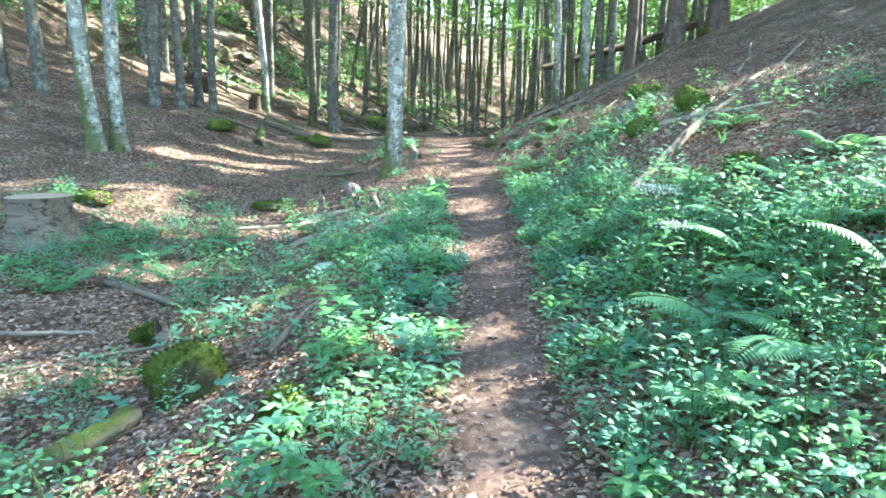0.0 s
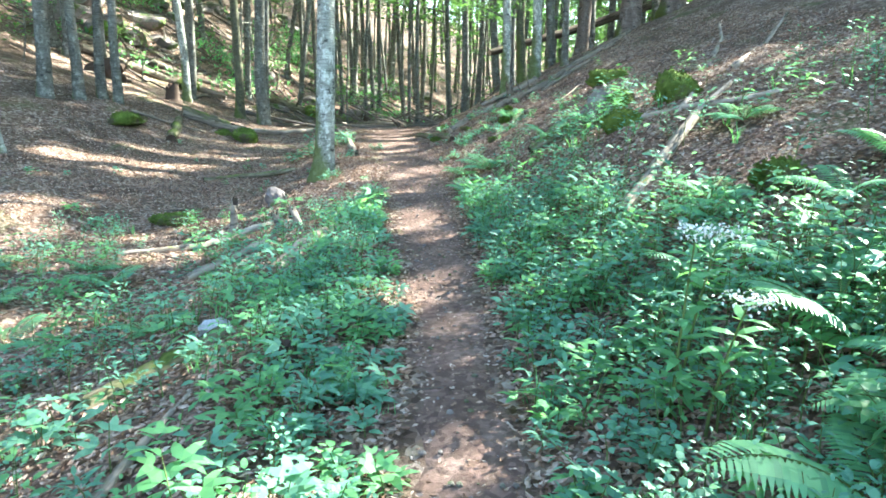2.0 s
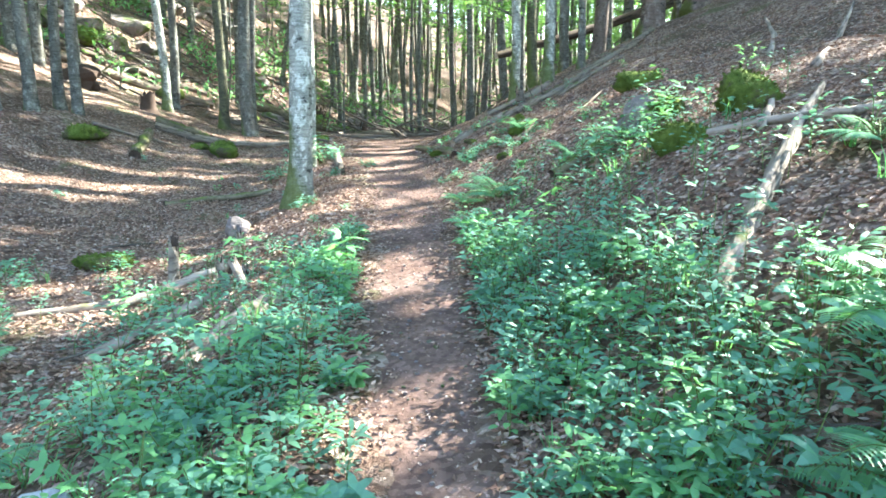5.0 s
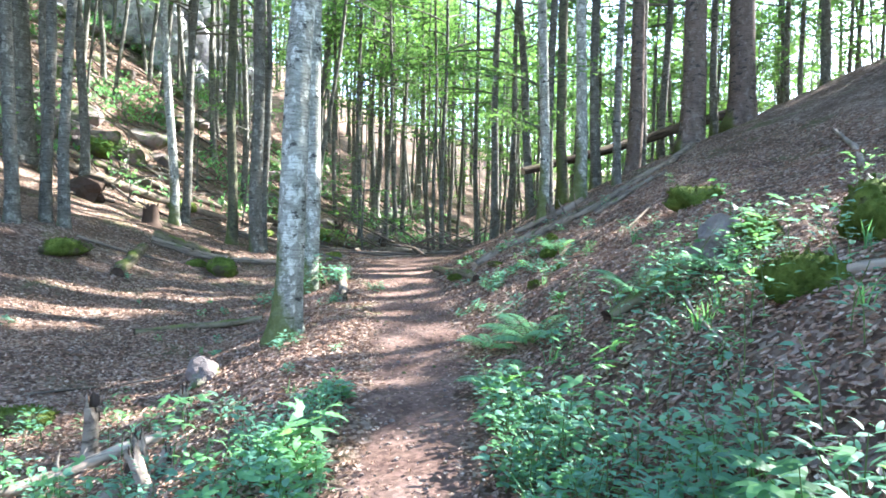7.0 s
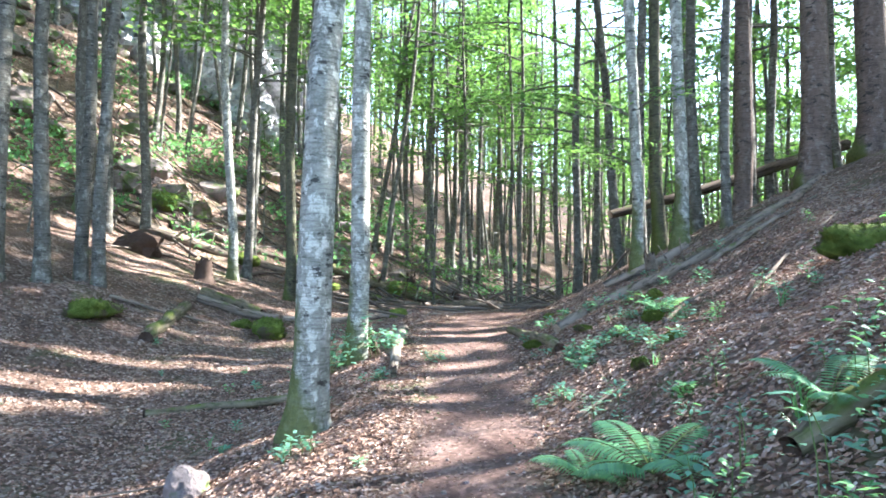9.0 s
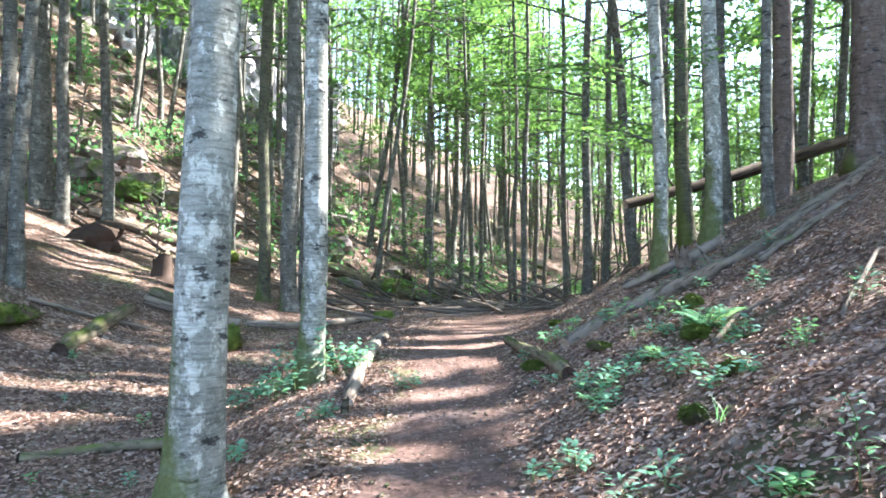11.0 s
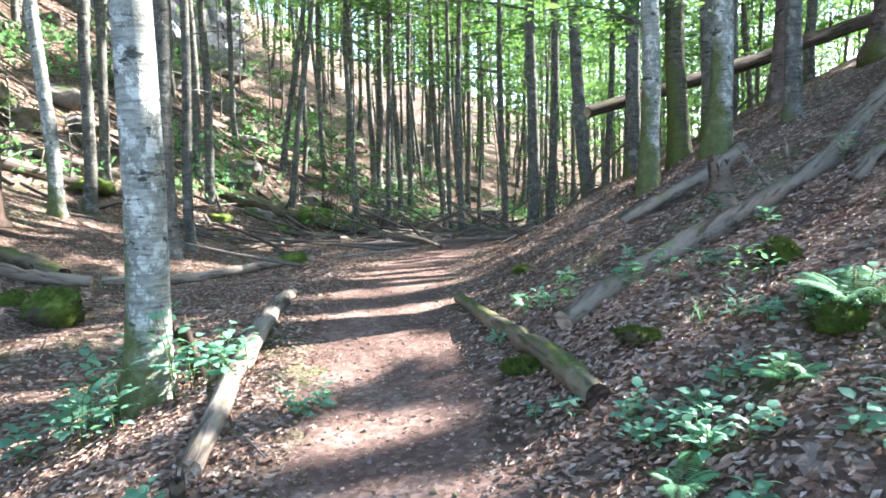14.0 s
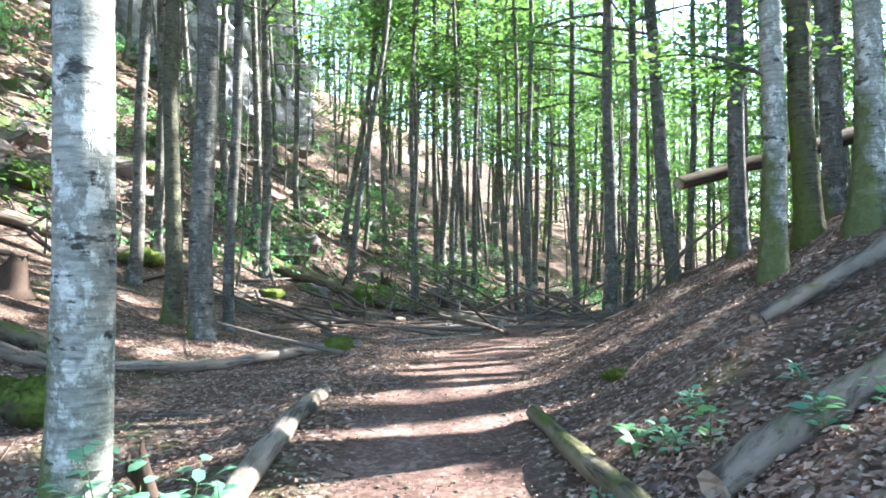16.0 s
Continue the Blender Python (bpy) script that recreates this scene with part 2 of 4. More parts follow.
# ---- mesh helpers ----
def mesh(name, verts, faces, mats, smooth=True, index=None):
    me = bpy.data.meshes.new(name)
    me.from_pydata(verts if isinstance(verts, list) else verts.tolist(), [], faces if isinstance(faces, list) else faces.tolist())
    for m in mats if isinstance(mats, (list, tuple)) else [mats]:
        me.materials.append(m)
    me.polygons.foreach_set("use_smooth", [smooth] * len(me.polygons))
    if index is not None:
        me.polygons.foreach_set("material_index", index)
    me.update()
    return me


def part(name, data, parent, label=""):
    ob = new(name, data)
    ob.parent = parent
    return tagged(ob, label) if label else ob


def joined(pieces):
    """One vertex and face list out of several."""
    vs, fs, n = [], [], 0
    for v, f in pieces:
        vs.append(np.asarray(v, float))
        fs += [[i + n for i in q] for q in f]
        n += len(v)
    return np.concatenate(vs), fs


def tube(points, radii, sides=8, rough=0.0, rng=None, caps=True):
    """A tapered, slightly uneven limb along the points."""
    pts = np.asarray(points, float)
    n = len(pts)
    tan = np.gradient(pts, axis=0)
    tan /= np.linalg.norm(tan, axis=1)[:, None] + 1e-9
    ref = np.array([0, 0, 1.0]) if abs(tan[0][2]) < 0.8 else np.array([1.0, 0, 0])
    u = np.cross(tan, ref)
    u /= np.linalg.norm(u, axis=1)[:, None] + 1e-9
    v = np.cross(tan, u)
    a = np.linspace(0, math.tau, sides, endpoint=False)
    r = np.asarray(radii, float)[:, None] * np.ones((1, sides))
    if rough:
        rng = rng or np.random.default_rng(1)
        lobes = 1 + rough * np.sin(2 * a + rng.uniform(0, 6)) * 0.5 + rough * np.sin(3 * a + rng.uniform(0, 6)) * 0.5
        r = r * lobes[None] * (1 + rough * rng.normal(0, 0.45, (n, sides)))
    ring = pts[:, None] + r[..., None] * (np.cos(a)[None, :, None] * u[:, None] + np.sin(a)[None, :, None] * v[:, None])
    vs = ring.reshape(-1, 3)
    fs = []
    for i in range(n - 1):
        for j in range(sides):
            k = (j + 1) % sides
            fs.append([i * sides + j, i * sides + k, (i + 1) * sides + k, (i + 1) * sides + j])
    if caps:
        fs.append(list(range(sides))[::-1])
        fs.append(list(range((n - 1) * sides, n * sides)))
    return vs, fs


RHOMB = (np.array([(0, 0, 0), (0.45, -0.3, 0.06), (1, 0, -0.05), (0.45, 0.3, 0.06)]), [(0, 1, 2), (0, 2, 3)])
OVAL = (np.array([(0, 0, 0), (0.25, -0.25, 0.05), (0.62, -0.24, 0.04), (1, 0, -0.12), (0.62, 0.24, 0.04), (0.25, 0.25, 0.05)]), [(0, 1, 5), (1, 2, 4, 5), (2, 3, 4)])
LANCE = (np.array([(0, 0, 0), (0.3, -0.13, 0.03), (0.65, -0.1, 0.0), (1, 0, -0.15), (0.65, 0.1, 0.0), (0.3, 0.13, 0.03)]), [(0, 1, 5), (1, 2, 4, 5), (2, 3, 4)])
BLADE = (np.array([(0, -0.02, 0), (0.5, -0.02, 0.0), (1, 0, -0.25), (0.5, 0.02, 0.0), (0, 0.02, 0)]), [(0, 1, 3, 4), (1, 2, 3)])
CURL = (np.array([(0, 0, 0.22), (0.36, -0.25, 0.2), (1, 0.04, 0.26), (0.58, 0.23, 0.24), (0.5, -0.02, 0.0)]), [(0, 1, 4), (1, 2, 4), (2, 3, 4), (3, 0, 4)])


TREFOIL = (np.concatenate([np.stack([0.15 + 0.85 * (LANCE[0][:, 0] * math.cos(a) - 1.5 * LANCE[0][:, 1] * math.sin(a)), 0.85 * (LANCE[0][:, 0] * math.sin(a) + 1.5 * LANCE[0][:, 1] * math.cos(a)), LANCE[0][:, 2]], -1) for a in (-1.1, 0.0, 1.1)]),
           [tuple(i + 6 * j for i in q) for j in range(3) for q in LANCE[1]])


def blades(shape, places, ahead, up, size):
    """Many leaves at once: verts and faces."""
    form, tri = shape
    p, a, w = np.asarray(places, float), np.asarray(ahead, float), np.asarray(up, float)
    a = a / (np.linalg.norm(a, axis=1)[:, None] + 1e-9)
    s = np.cross(w, a)
    s /= np.linalg.norm(s, axis=1)[:, None] + 1e-9
    w = np.cross(a, s)
    size = np.broadcast_to(np.asarray(size, float), (len(p),))
    vs = p[:, None] + size[:, None, None] * (form[None, :, 0:1] * a[:, None] + form[None, :, 1:2] * s[:, None] + form[None, :, 2:3] * w[:, None])
    fs = []
    for q in tri:
        fs.append(np.arange(len(p))[:, None] * len(form) + np.array(q)[None])
    return vs.reshape(-1, 3), [row for block in fs for row in block.tolist()]


def ground_tilt(x, y, e=0.15):
    gx = (ground_z(x + e, y) - ground_z(x - e, y)) / (2 * e)
    gy = (ground_z(x, y + e) - ground_z(x, y - e)) / (2 * e)
    n = np.stack([-gx, -gy, np.ones_like(gx)], -1)
    return n / np.linalg.norm(n, axis=-1)[..., None]


def at_ground(x, y, dz=0.0):
    return float(x), float(y), float(ground_z(x, y)) + dz


# ---- the forest floor ----
def spread(near_a, near_b, step, far_a, far_b):
    mid = np.arange(near_a, near_b, step)
    out, x, d = [], near_b, step
    while x < far_b:
        out.append(x)
        d *= 1.13
        x += d
    out.append(far_b)
    low, x, d = [], near_a - step, step
    while x > far_a:
        low.append(x)
        d *= 1.13
        x -= d
    low.append(far_a)
    return np.array(low[::-1] + mid.tolist() + out)


def build_ground():
    xs, ys = spread(-6, 5, 0.07, -420, 420), spread(-0.5, 22, 0.08, -420, 460)
    gx, gy = np.meshgrid(xs, ys)
    gz = ground_z(gx, gy)
    vs = np.stack([gx, gy, gz], -1).reshape(-1, 3)
    w = len(xs)
    i = (np.arange(len(ys) - 1)[:, None] * w + np.arange(w - 1)[None]).ravel()
    fs = np.stack([i, i + 1, i + w + 1, i + w], -1)
    tagged(new("ground", mesh("ground", vs, fs, SOIL)), "brown forest floor covered in dead beech leaves", "ground", kind="structure")


def build_path():
    rng = np.random.default_rng(4)
    ys = np.arange(-4, 34, 0.09)
    cols = np.linspace(-1, 1, 13)
    wob = [np.interp(ys, np.arange(-5, 36, 0.35), rng.normal(0, 0.05, len(np.arange(-5, 36, 0.35)))) for _ in range(2)]
    vs = []
    for i, y in enumerate(ys):
        for c in cols:
            half = path_half(y) + (wob[0][i] if c < 0 else wob[1][i])
            x = float(path_x(y)) + c * half
            worn = 0.014 * (1 - c * c) - 0.006 + 0.006 * math.sin(x * 19 + y * 7) * math.sin(y * 13)
            vs.append((x, y, float(ground_z(x, y)) + (worn if abs(c) < 0.99 else -0.02)))
    w = len(cols)
    fs = [[i * w + j, i * w + j + 1, (i + 1) * w + j + 1, (i + 1) * w + j] for i in range(len(ys) - 1) for j in range(w - 1)]
    tagged(new("footpath", mesh("footpath", vs, fs, EARTH)), "narrow trodden reddish-brown earth footpath", "path", kind="structure")


build_ground()
build_path()

# ---- trees ----
# places on the floor that the sun reaches through gaps in the leaf roof: x, y, radius
GAPS = [(-0.3, 10.55, 0.45), (0.15, 10.75, 0.36), (0.85, 10.95, 0.4), (-0.7, 10.2, 0.45), (-0.2, 9.4, 0.35), (0.05, 14.75, 0.16), (0.5, 15.0, 0.16), (0.25, 13.4, 0.2), (-0.5, 16.6, 0.5), (0.0, 16.85, 0.45), (0.5, 17.2, 0.45), (1.0, 17.5, 0.4), (1.5, 17.5, 0.32), (-0.65, 15.6, 0.6), (-0.55, 14.6, 0.35), (-0.75, 16.3, 0.5), (-0.7, 16.35, 0.32), (0.0, 16.5, 0.28), (0.6, 16.65, 0.28), (1.1, 16.8, 0.25), (-1.9, 8.9, 0.6), (-1.2, 9.1, 0.5), (-2.6, 8.5, 0.5),
        (-0.6, 16.9, 0.4), (0.3, 17.1, 0.4), (1.1, 17.3, 0.35), (0.8, 16.95, 0.3), (-0.2, 16.9, 0.3), (-0.3, 3.4, 0.18), (0.9, 6.2, 0.2), (1.6, 5.2, 0.22), (-0.8, 6.6, 0.2), (1.2, 7.6, 0.2), (-0.4, 7.9, 0.18), (-1.4, 4.6, 0.2), (2.2, 6.3, 0.22), (-0.9, 2.4, 0.16), (1.5, 2.2, 0.05), (-2.6, 6.2, 0.25), (0.75, 4.4, 0.15), (2.6, 11.5, 0.25), (1.8, 12.8, 0.2), (2.9, 14.2, 0.2), (1.6, 10.4, 0.2), (-0.85, 15.5, 0.35), (-0.5, 14.1, 0.2), (0.3, 14.9, 0.14),
        (-3.0, 19.5, 0.3), (-1.1, 24.0, 1.0), (0.9, 20.4, 0.5), (1.4, 18.7, 0.35), (0.1, 13.4, 0.28), (-4.5, 13.2, 0.5), (-2.7, 15.2, 0.5), (-3.6, 14.0, 0.4),
        (0.2, 19.3, 0.5), (-5.8, 19.4, 0.8), (-7.5, 24.5, 1.0), (1.15, 3.8, 0.36), (2.3, 4.0, 0.2), (0.3, 2.2, 0.1), (-4.3, 8.6, 0.5), (0.44, 5.85, 0.25),
        (-6.0, 34, 1.3), (-12, 30, 1.5), (-2, 38, 1.2), (-14, 40, 2.2), (-0.8, 11.5, 0.35), (-5.6, 21.7, 0.6), (3.0, 8.8, 0.5), (1.6, 8.6, 0.3), (2.2, 9.3, 0.28), (1.25, 9.7, 0.3), (2.6, 8.3, 0.25), (2.0, 7.8, 0.25), (1.5, 10.5, 0.22), (1.7, 11.4, 0.2), (2.2, 12.3, 0.2), (1.4, 13.2, 0.18), (2.7, 13.4, 0.2)]
# the same for trunks and plants: x, y, height, radius
HIGH_GAPS = [(-0.86, 11.45, 2.3, 0.55), (-1.12, 14.2, 2.0, 0.45), (-5.62, 21.7, 2.5, 0.9), (1.1, 3.75, 0.6, 0.45), (-0.86, 11.45, 3.6, 0.45), (2.86, 18, 1.5, 0.5), (2.35, 18.8, 2.3, 0.6)]
SUNWAY = np.array(SUN)
# small flecks of sun all over the floor and the bank
fleck = np.random.default_rng(17)
GAPS += [(fleck.uniform(-1.5, 4.5), fleck.uniform(5, 22), fleck.uniform(-0.04, 0.08)) for _ in range(70)]
GAPS += [(fleck.uniform(-6, -1.5), fleck.uniform(1, 22), fleck.uniform(-0.06, 0.06)) for _ in range(26)]
GAPS += [(fleck.uniform(-15, -4), fleck.uniform(20, 40), fleck.uniform(0.2, 0.7)) for _ in range(28)]


SIDE_A = np.cross(SUNWAY, [0, 0, 1.0])
SIDE_A /= np.linalg.norm(SIDE_A)
SIDE_B = np.cross(SUNWAY, SIDE_A)
SUN_TUBES = []
for x, y, h, r, clear in [(x, y, 0.0, r + (0.3 if r >= 0.3 else 0.16), 0.0) for x, y, r in GAPS] + [(x, y, h, r, 0.6) for x, y, h, r in HIGH_GAPS]:
    foot = np.array([x, y, float(ground_z(x, y)) + h])
    SUN_TUBES.append((foot @ SIDE_A, foot @ SIDE_B, foot @ SUNWAY, r, clear))


def clear_gaps(p):
    """Which of the points leave the sun's way to the gaps free."""
    keep = np.ones(len(p), bool)
    p = np.asarray(p, float)
    u, v, w = p @ SIDE_A, p @ SIDE_B, p @ SUNWAY
    for a, b, c, r, clear in SUN_TUBES:
        keep &= ((u - a) ** 2 + (v - b) ** 2 > r * r) | (w - c < clear)
    return keep


def trunk_line(height, lean, bend, rng, n=15):
    h = np.concatenate([[-0.25, 0, 0.08, 0.25, 0.6], np.linspace(1.2, height, n - 5)])
    k = np.clip(h / height, 0, 1)
    wave = rng.uniform(0, 6)
    x = lean[0] * h + bend[0] * np.sin(k * 3) + 0.05 * np.sin(h * 0.8 + wave) * np.clip(h, 0, 1)
    y = lean[1] * h + bend[1] * np.sin(k * 3) + 0.05 * np.cos(h * 0.7 + wave) * np.clip(h, 0, 1)
    return h, np.stack([x, y, h], -1)


def trunk_mesh(radius, height, lean, bend, flare, bark, rng):
    sides = 14 if radius > 0.1 else 8
    h, pts = trunk_line(height, lean, bend, rng)
    taper = radius * (1 - 0.75 * np.clip(h / height, 0, 1) ** 0.9)
    r = taper * (1 + flare * np.exp(-np.clip(h, 0, None) / 0.22))
    v, f = tube(pts, r, sides, 0.045, rng)
    a = np.arctan2(v[:, 1] - np.repeat(pts[:, 1], sides), v[:, 0] - np.repeat(pts[:, 0], sides))
    toes = 1 + 0.35 * flare * np.repeat(np.exp(-np.clip(h, 0, None) / 0.15), sides) * np.sin(4 * a + rng.uniform(0, 6))
    mid = np.repeat(pts, sides, 0)
    v = mid + (v - mid) * toes[:, None]
    return mesh("trunk", v, f, bark), pts


def crown_mesh(pts, height, start, reach, count, size, base, rng, leaves):
    """Limbs and layered sprays of leaves; base is the world place of the foot."""
    pieces, spots, heads = [], [], []
    limbs = max(7, count // 90)
    for i in range(limbs):
        h = start + (height - start) * ((i + rng.uniform(0, 1)) / limbs) ** 1.1
        root = np.array([np.interp(h, pts[:, 2], pts[:, k]) for k in range(3)])
        a = rng.uniform(0, math.tau)
        k = (h - start) / max(0.1, height - start)
        length = reach * (0.55 + 0.75 * math.sin(math.pi * min(1, 0.25 + k * 0.75))) * rng.uniform(0.6, 1.15)
        way = np.array([math.cos(a), math.sin(a), rng.uniform(0.1, 0.5)])
        u = np.linspace(0, 1, 5)
        line = root + u[:, None] * way * length
        line[:, 2] += -0.18 * length * u ** 2
        pieces.append(tube(line, np.interp(u, [0, 1], [0.012 + 0.008 * length, 0.004]), 4, caps=False))
        m = max(4, int(count / limbs))
        k = rng.uniform(0.25, 1.08, m)
        c = root + k[:, None] * way * length
        c[:, 2] += -0.18 * length * k ** 2
        fan = rng.normal(0, 1, (m, 3)) * (0.18 + 0.22 * length * (0.4 + k))[:, None] * np.array([0.62, 0.62, 0.16])
        spots.append(c + fan)
        d = rng.normal(0, 1, (m, 3)) * np.array([1, 1, 0.35]) + way
        heads.append(d)
    p, d = np.concatenate(spots), np.concatenate(heads)
    ok = clear_gaps(p + np.asarray(base))
    p, d = p[ok], d[ok]
    up = rng.normal(0, 0.35, p.shape) + np.array([0, 0, 1])
    wood = joined(pieces)
    lv = blades(RHOMB, p, d, up, rng.uniform(0.7, 1.25, len(p)) * size)
    v, f = joined([wood, lv])
    return mesh("crown", v, f, [GREY, leaves], False, [0] * len(wood[1]) + [1] * len(lv[1]))


TREE_WORDS = {BEECH: "tall beech with pale lichen-blotched grey trunk", GREY: "slender grey-barked forest tree with light leaves",
              MOSSY: "tall tree with dark moss-covered trunk", BROWN: "thick dark brown conifer trunk on the slope"}


def tree(x, y, radius, height=17, lean=(0, 0), bend=(0, 0), bark=None, start=None, reach=2.6, count=900, size=0.2, flare=0.5, seed=0, label="", group="trees of the forest"):
    rng = np.random.default_rng(seed + int(abs(x) * 131 + abs(y) * 977))
    bark = bark or GREY
    base = at_ground(x, y)
    root = new("tree")
    root.location = base
    tagged(root, label or TREE_WORDS[bark], "tree", group)
    me, pts = trunk_mesh(radius, height, lean, bend, flare, bark, rng)
    part("trunk", me, root, "mossy foot and grey bark" if bark is BEECH else "")
    part("crown", crown_mesh(pts, height, start or height * 0.45, reach, count, size, base, rng, CANOPY), root, "airy light green leaves")
    return root


# trees along the walk: x, y, radius, lean x, bark, words
NEAR = [
    (-0.88, 11.5, 0.145, 0.06, BEECH, "thick pale beech beside the footpath, mossy at its foot"),
    (-1.14, 14.4, 0.12, 0.012, BEECH, "pale spotted beech with leafy shoots round its foot"),
    (-5.92, 11.65, 0.13, -0.04, BEECH, "leaning pale beech of a close pair"), (-5.68, 11.95, 0.125, 0.03, BEECH, "upright pale beech of a close pair"),
    (-6.4, 15.2, 0.13, 0.05, GREY, ""), (-5.95, 15.6, 0.105, 0.01, GREY, ""), (-5.75, 16.2, 0.10, 0.01, GREY, ""), (-5.4, 16.1, 0.095, 0.02, GREY, ""),
    (-5.62, 21.7, 0.115, -0.02, BEECH, "slim beech with a white sunlit trunk"), (-6.5, 25.2, 0.11, 0.03, GREY, ""),
    (-4.02, 20.95, 0.12, 0.0, MOSSY, "dark straight trunk with moss at its foot"), (-3.25, 20.25, 0.15, 0.015, GREY, "stout two-toned beech, green moss on one side"),
    (-3.3, 21.2, 0.085, 0.01, GREY, ""), (-5.08, 27.6, 0.12, -0.01, GREY, ""), (-8.15, 22.4, 0.12, 0.0, GREY, ""), (-8.75, 21.7, 0.13, 0.02, GREY, ""),
    (-9.4, 21.9, 0.24, 0.0, GREY, ""), (-7.9, 13.6, 0.13, 0.0, GREY, ""), (-8.5, 13.2, 0.15, -0.01, GREY, ""), (-5.95, 23.4, 0.12, 0.03, GREY, ""),
    (-5.9, 32.9, 0.1, 0.0, GREY, ""), (-4.5, 33.3, 0.11, 0.16, GREY, "grey tree leaning over the gully"), (-4.0, 34.3, 0.08, 0.03, GREY, ""), (-3.2, 33.8, 0.1, 0.0, GREY, ""),
    (-2.4, 34.2, 0.14, 0.02, GREY, ""), (-1.66, 37.0, 0.15, 0.02, GREY, ""), (-1.3, 40.0, 0.14, 0.0, GREY, ""), (0.25, 43.5, 0.2, 0.04, GREY, ""),
    (2.2, 45.0, 0.12, 0.0, GREY, ""), (2.7, 32, 0.11, 0.0, GREY, ""), (2.75, 26.2, 0.14, 0.0, GREY, ""), (3.4, 27.5, 0.12, 0.01, GREY, ""),
    (3.95, 25.6, 0.15, -0.07, GREY, "grey tree bending away from the bank"), (3.45, 20.6, 0.11, 0.0, GREY, ""), (2.86, 18.0, 0.105, -0.04, BEECH, "slim pale beech curving up from the bank"),
    (3.34, 18.4, 0.115, -0.015, MOSSY, "stout dark tree with mossy bark on the bank"), (3.5, 17.75, 0.115, -0.01, BEECH, "pale blotched beech on the leafy bank"),
    (4.15, 17.5, 0.085, 0.0, GREY, ""), (4.5, 20.4, 0.12, 0.0, GREY, ""), (5.6, 20.6, 0.12, 0.0, GREY, ""),
    (6.1, 18.9, 0.25, 0.0, BROWN, ""), (7.45, 19.5, 0.29, 0.0, BROWN, ""), (5.1, 19.6, 0.17, 0.01, BROWN, ""),
]
for i, (x, y, r, lean, bark, words) in enumerate(NEAR):
    tree(x, y, r, 16 + (i * 7) % 6, (lean, 0.01 * ((i * 5) % 5 - 2)), (0.12 * math.sin(i * 2.1), 0.1 * math.cos(i)), bark, 7.5 if y < 23 else 5.0, 2.8,
         (2600 if x < -2 else 800) if y < 23 else 1700, 0.21, 0.4 if r > 0.1 else 0.25, i, words)


def scatter_trees(n, area, gap, seed, taken):
    """Places for more trees, no two too close."""
    rng, out = np.random.default_rng(seed), []
    for _ in range(n * 40):
        x, y = rng.uniform(area[0], area[1]), rng.uniform(area[2], area[3])
        if len(out) >= n:
            break
        if abs(x - path_x(y)) < 1.3 or any((x - a) ** 2 + (y - b) ** 2 < gap * gap for a, b in taken):
            continue
        taken.append((x, y))
        out.append((x, y))
    return out


taken = [(a, b) for a, b, *_ in NEAR]
rng = np.random.default_rng(11)
# slender trees in the gully and on the far side
for x, y in scatter_trees(210, (-14, 26, 27, 64), 1.0, 3, taken):
    if x > 4 + 0.55 * (y - 22) and y < 30:
        continue
    tree(x, y, rng.uniform(0.05, 0.13), rng.uniform(13, 19), (rng.normal(0, 0.04), rng.normal(0, 0.03)), (rng.normal(0, 0.18), 0), GREY, rng.uniform(3.0, 8), 2.2, 1350, 0.2, 0.3, 1)
# the wooded slope beyond the dip
for x, y in scatter_trees(50, (-32, -8, 9, 46), 2.0, 5, taken):
    tree(x, y, rng.uniform(0.08, 0.17), rng.uniform(14, 19), (rng.normal(0, 0.03), 0), (rng.normal(0, 0.15), 0), GREY, rng.uniform(5.5, 9), 2.8, 2000, 0.26, 0.4, 2)
# unseen trees added above the bank, whose crowns shade the walk
for x, y in scatter_trees(58, (8.5, 30, -8, 24), 2.3, 7, taken):
    if x < 2.5 + 0.75 * y and y > 6:
        continue
    tree(x, y, rng.uniform(0.12, 0.2), rng.uniform(15, 20), (rng.normal(0, 0.02), 0), (0, 0), GREY, rng.uniform(5, 7.5), 3.2, 1800 if y > 15 else 1100 if y > 8 else 760, 0.31, 0.5, 3)
# more unseen trees, added to keep sun off the path and bank
for x, y in ((14, 18.5), (13, 16.4), (15.6, 20.6), (12.2, 14.6), (17, 17.2), (11.6, 12.2), (11.6, 18.7), (12.9, 18.0)):
    tree(x, y, 0.15, 15, (0, 0), (0, 0), GREY, 2.2, 3.0, 2400, 0.3, 0.5, 5)
# crowns behind the ridge, which shade the hollow
for x, y in scatter_trees(27, (7, 23, 21, 37), 2.0, 8, taken):
    tree(x, y, rng.uniform(0.1, 0.17), rng.uniform(15, 19), (rng.normal(0, 0.02), 0), (rng.normal(0, 0.1), 0), GREY, rng.uniform(3.2, 6), 3.0, 2000, 0.27, 0.4, 6)
# unseen trees added behind the start of the walk to hold back skylight
for x, y in scatter_trees(16, (-16, 12, -16, -3), 2.8, 9, taken):
    tree(x, y, rng.uniform(0.1, 0.18), rng.uniform(15, 19), (0, 0), (0, 0), GREY, 7, 2.8, 450, 0.26, 0.5, 4)


def sapling(x, y, height, reach, count, size, seed, words="young beech with bright green layered leaves"):
    rng = np.random.default_rng(seed)
    base = at_ground(x, y)
    root = tagged(new("sapling"), words, "sapling", "young trees")
    root.location = base
    me, pts = trunk_mesh(0.012 + 0.004 * height, height, (rng.normal(0, 0.06), rng.normal(0, 0.05)), (0.1, 0), 0.2, GREY, rng)
    part("trunk", me, root)
    part("crown", crown_mesh(pts, height, height * 0.25, reach, count, size, base, rng, CANOPY), root)


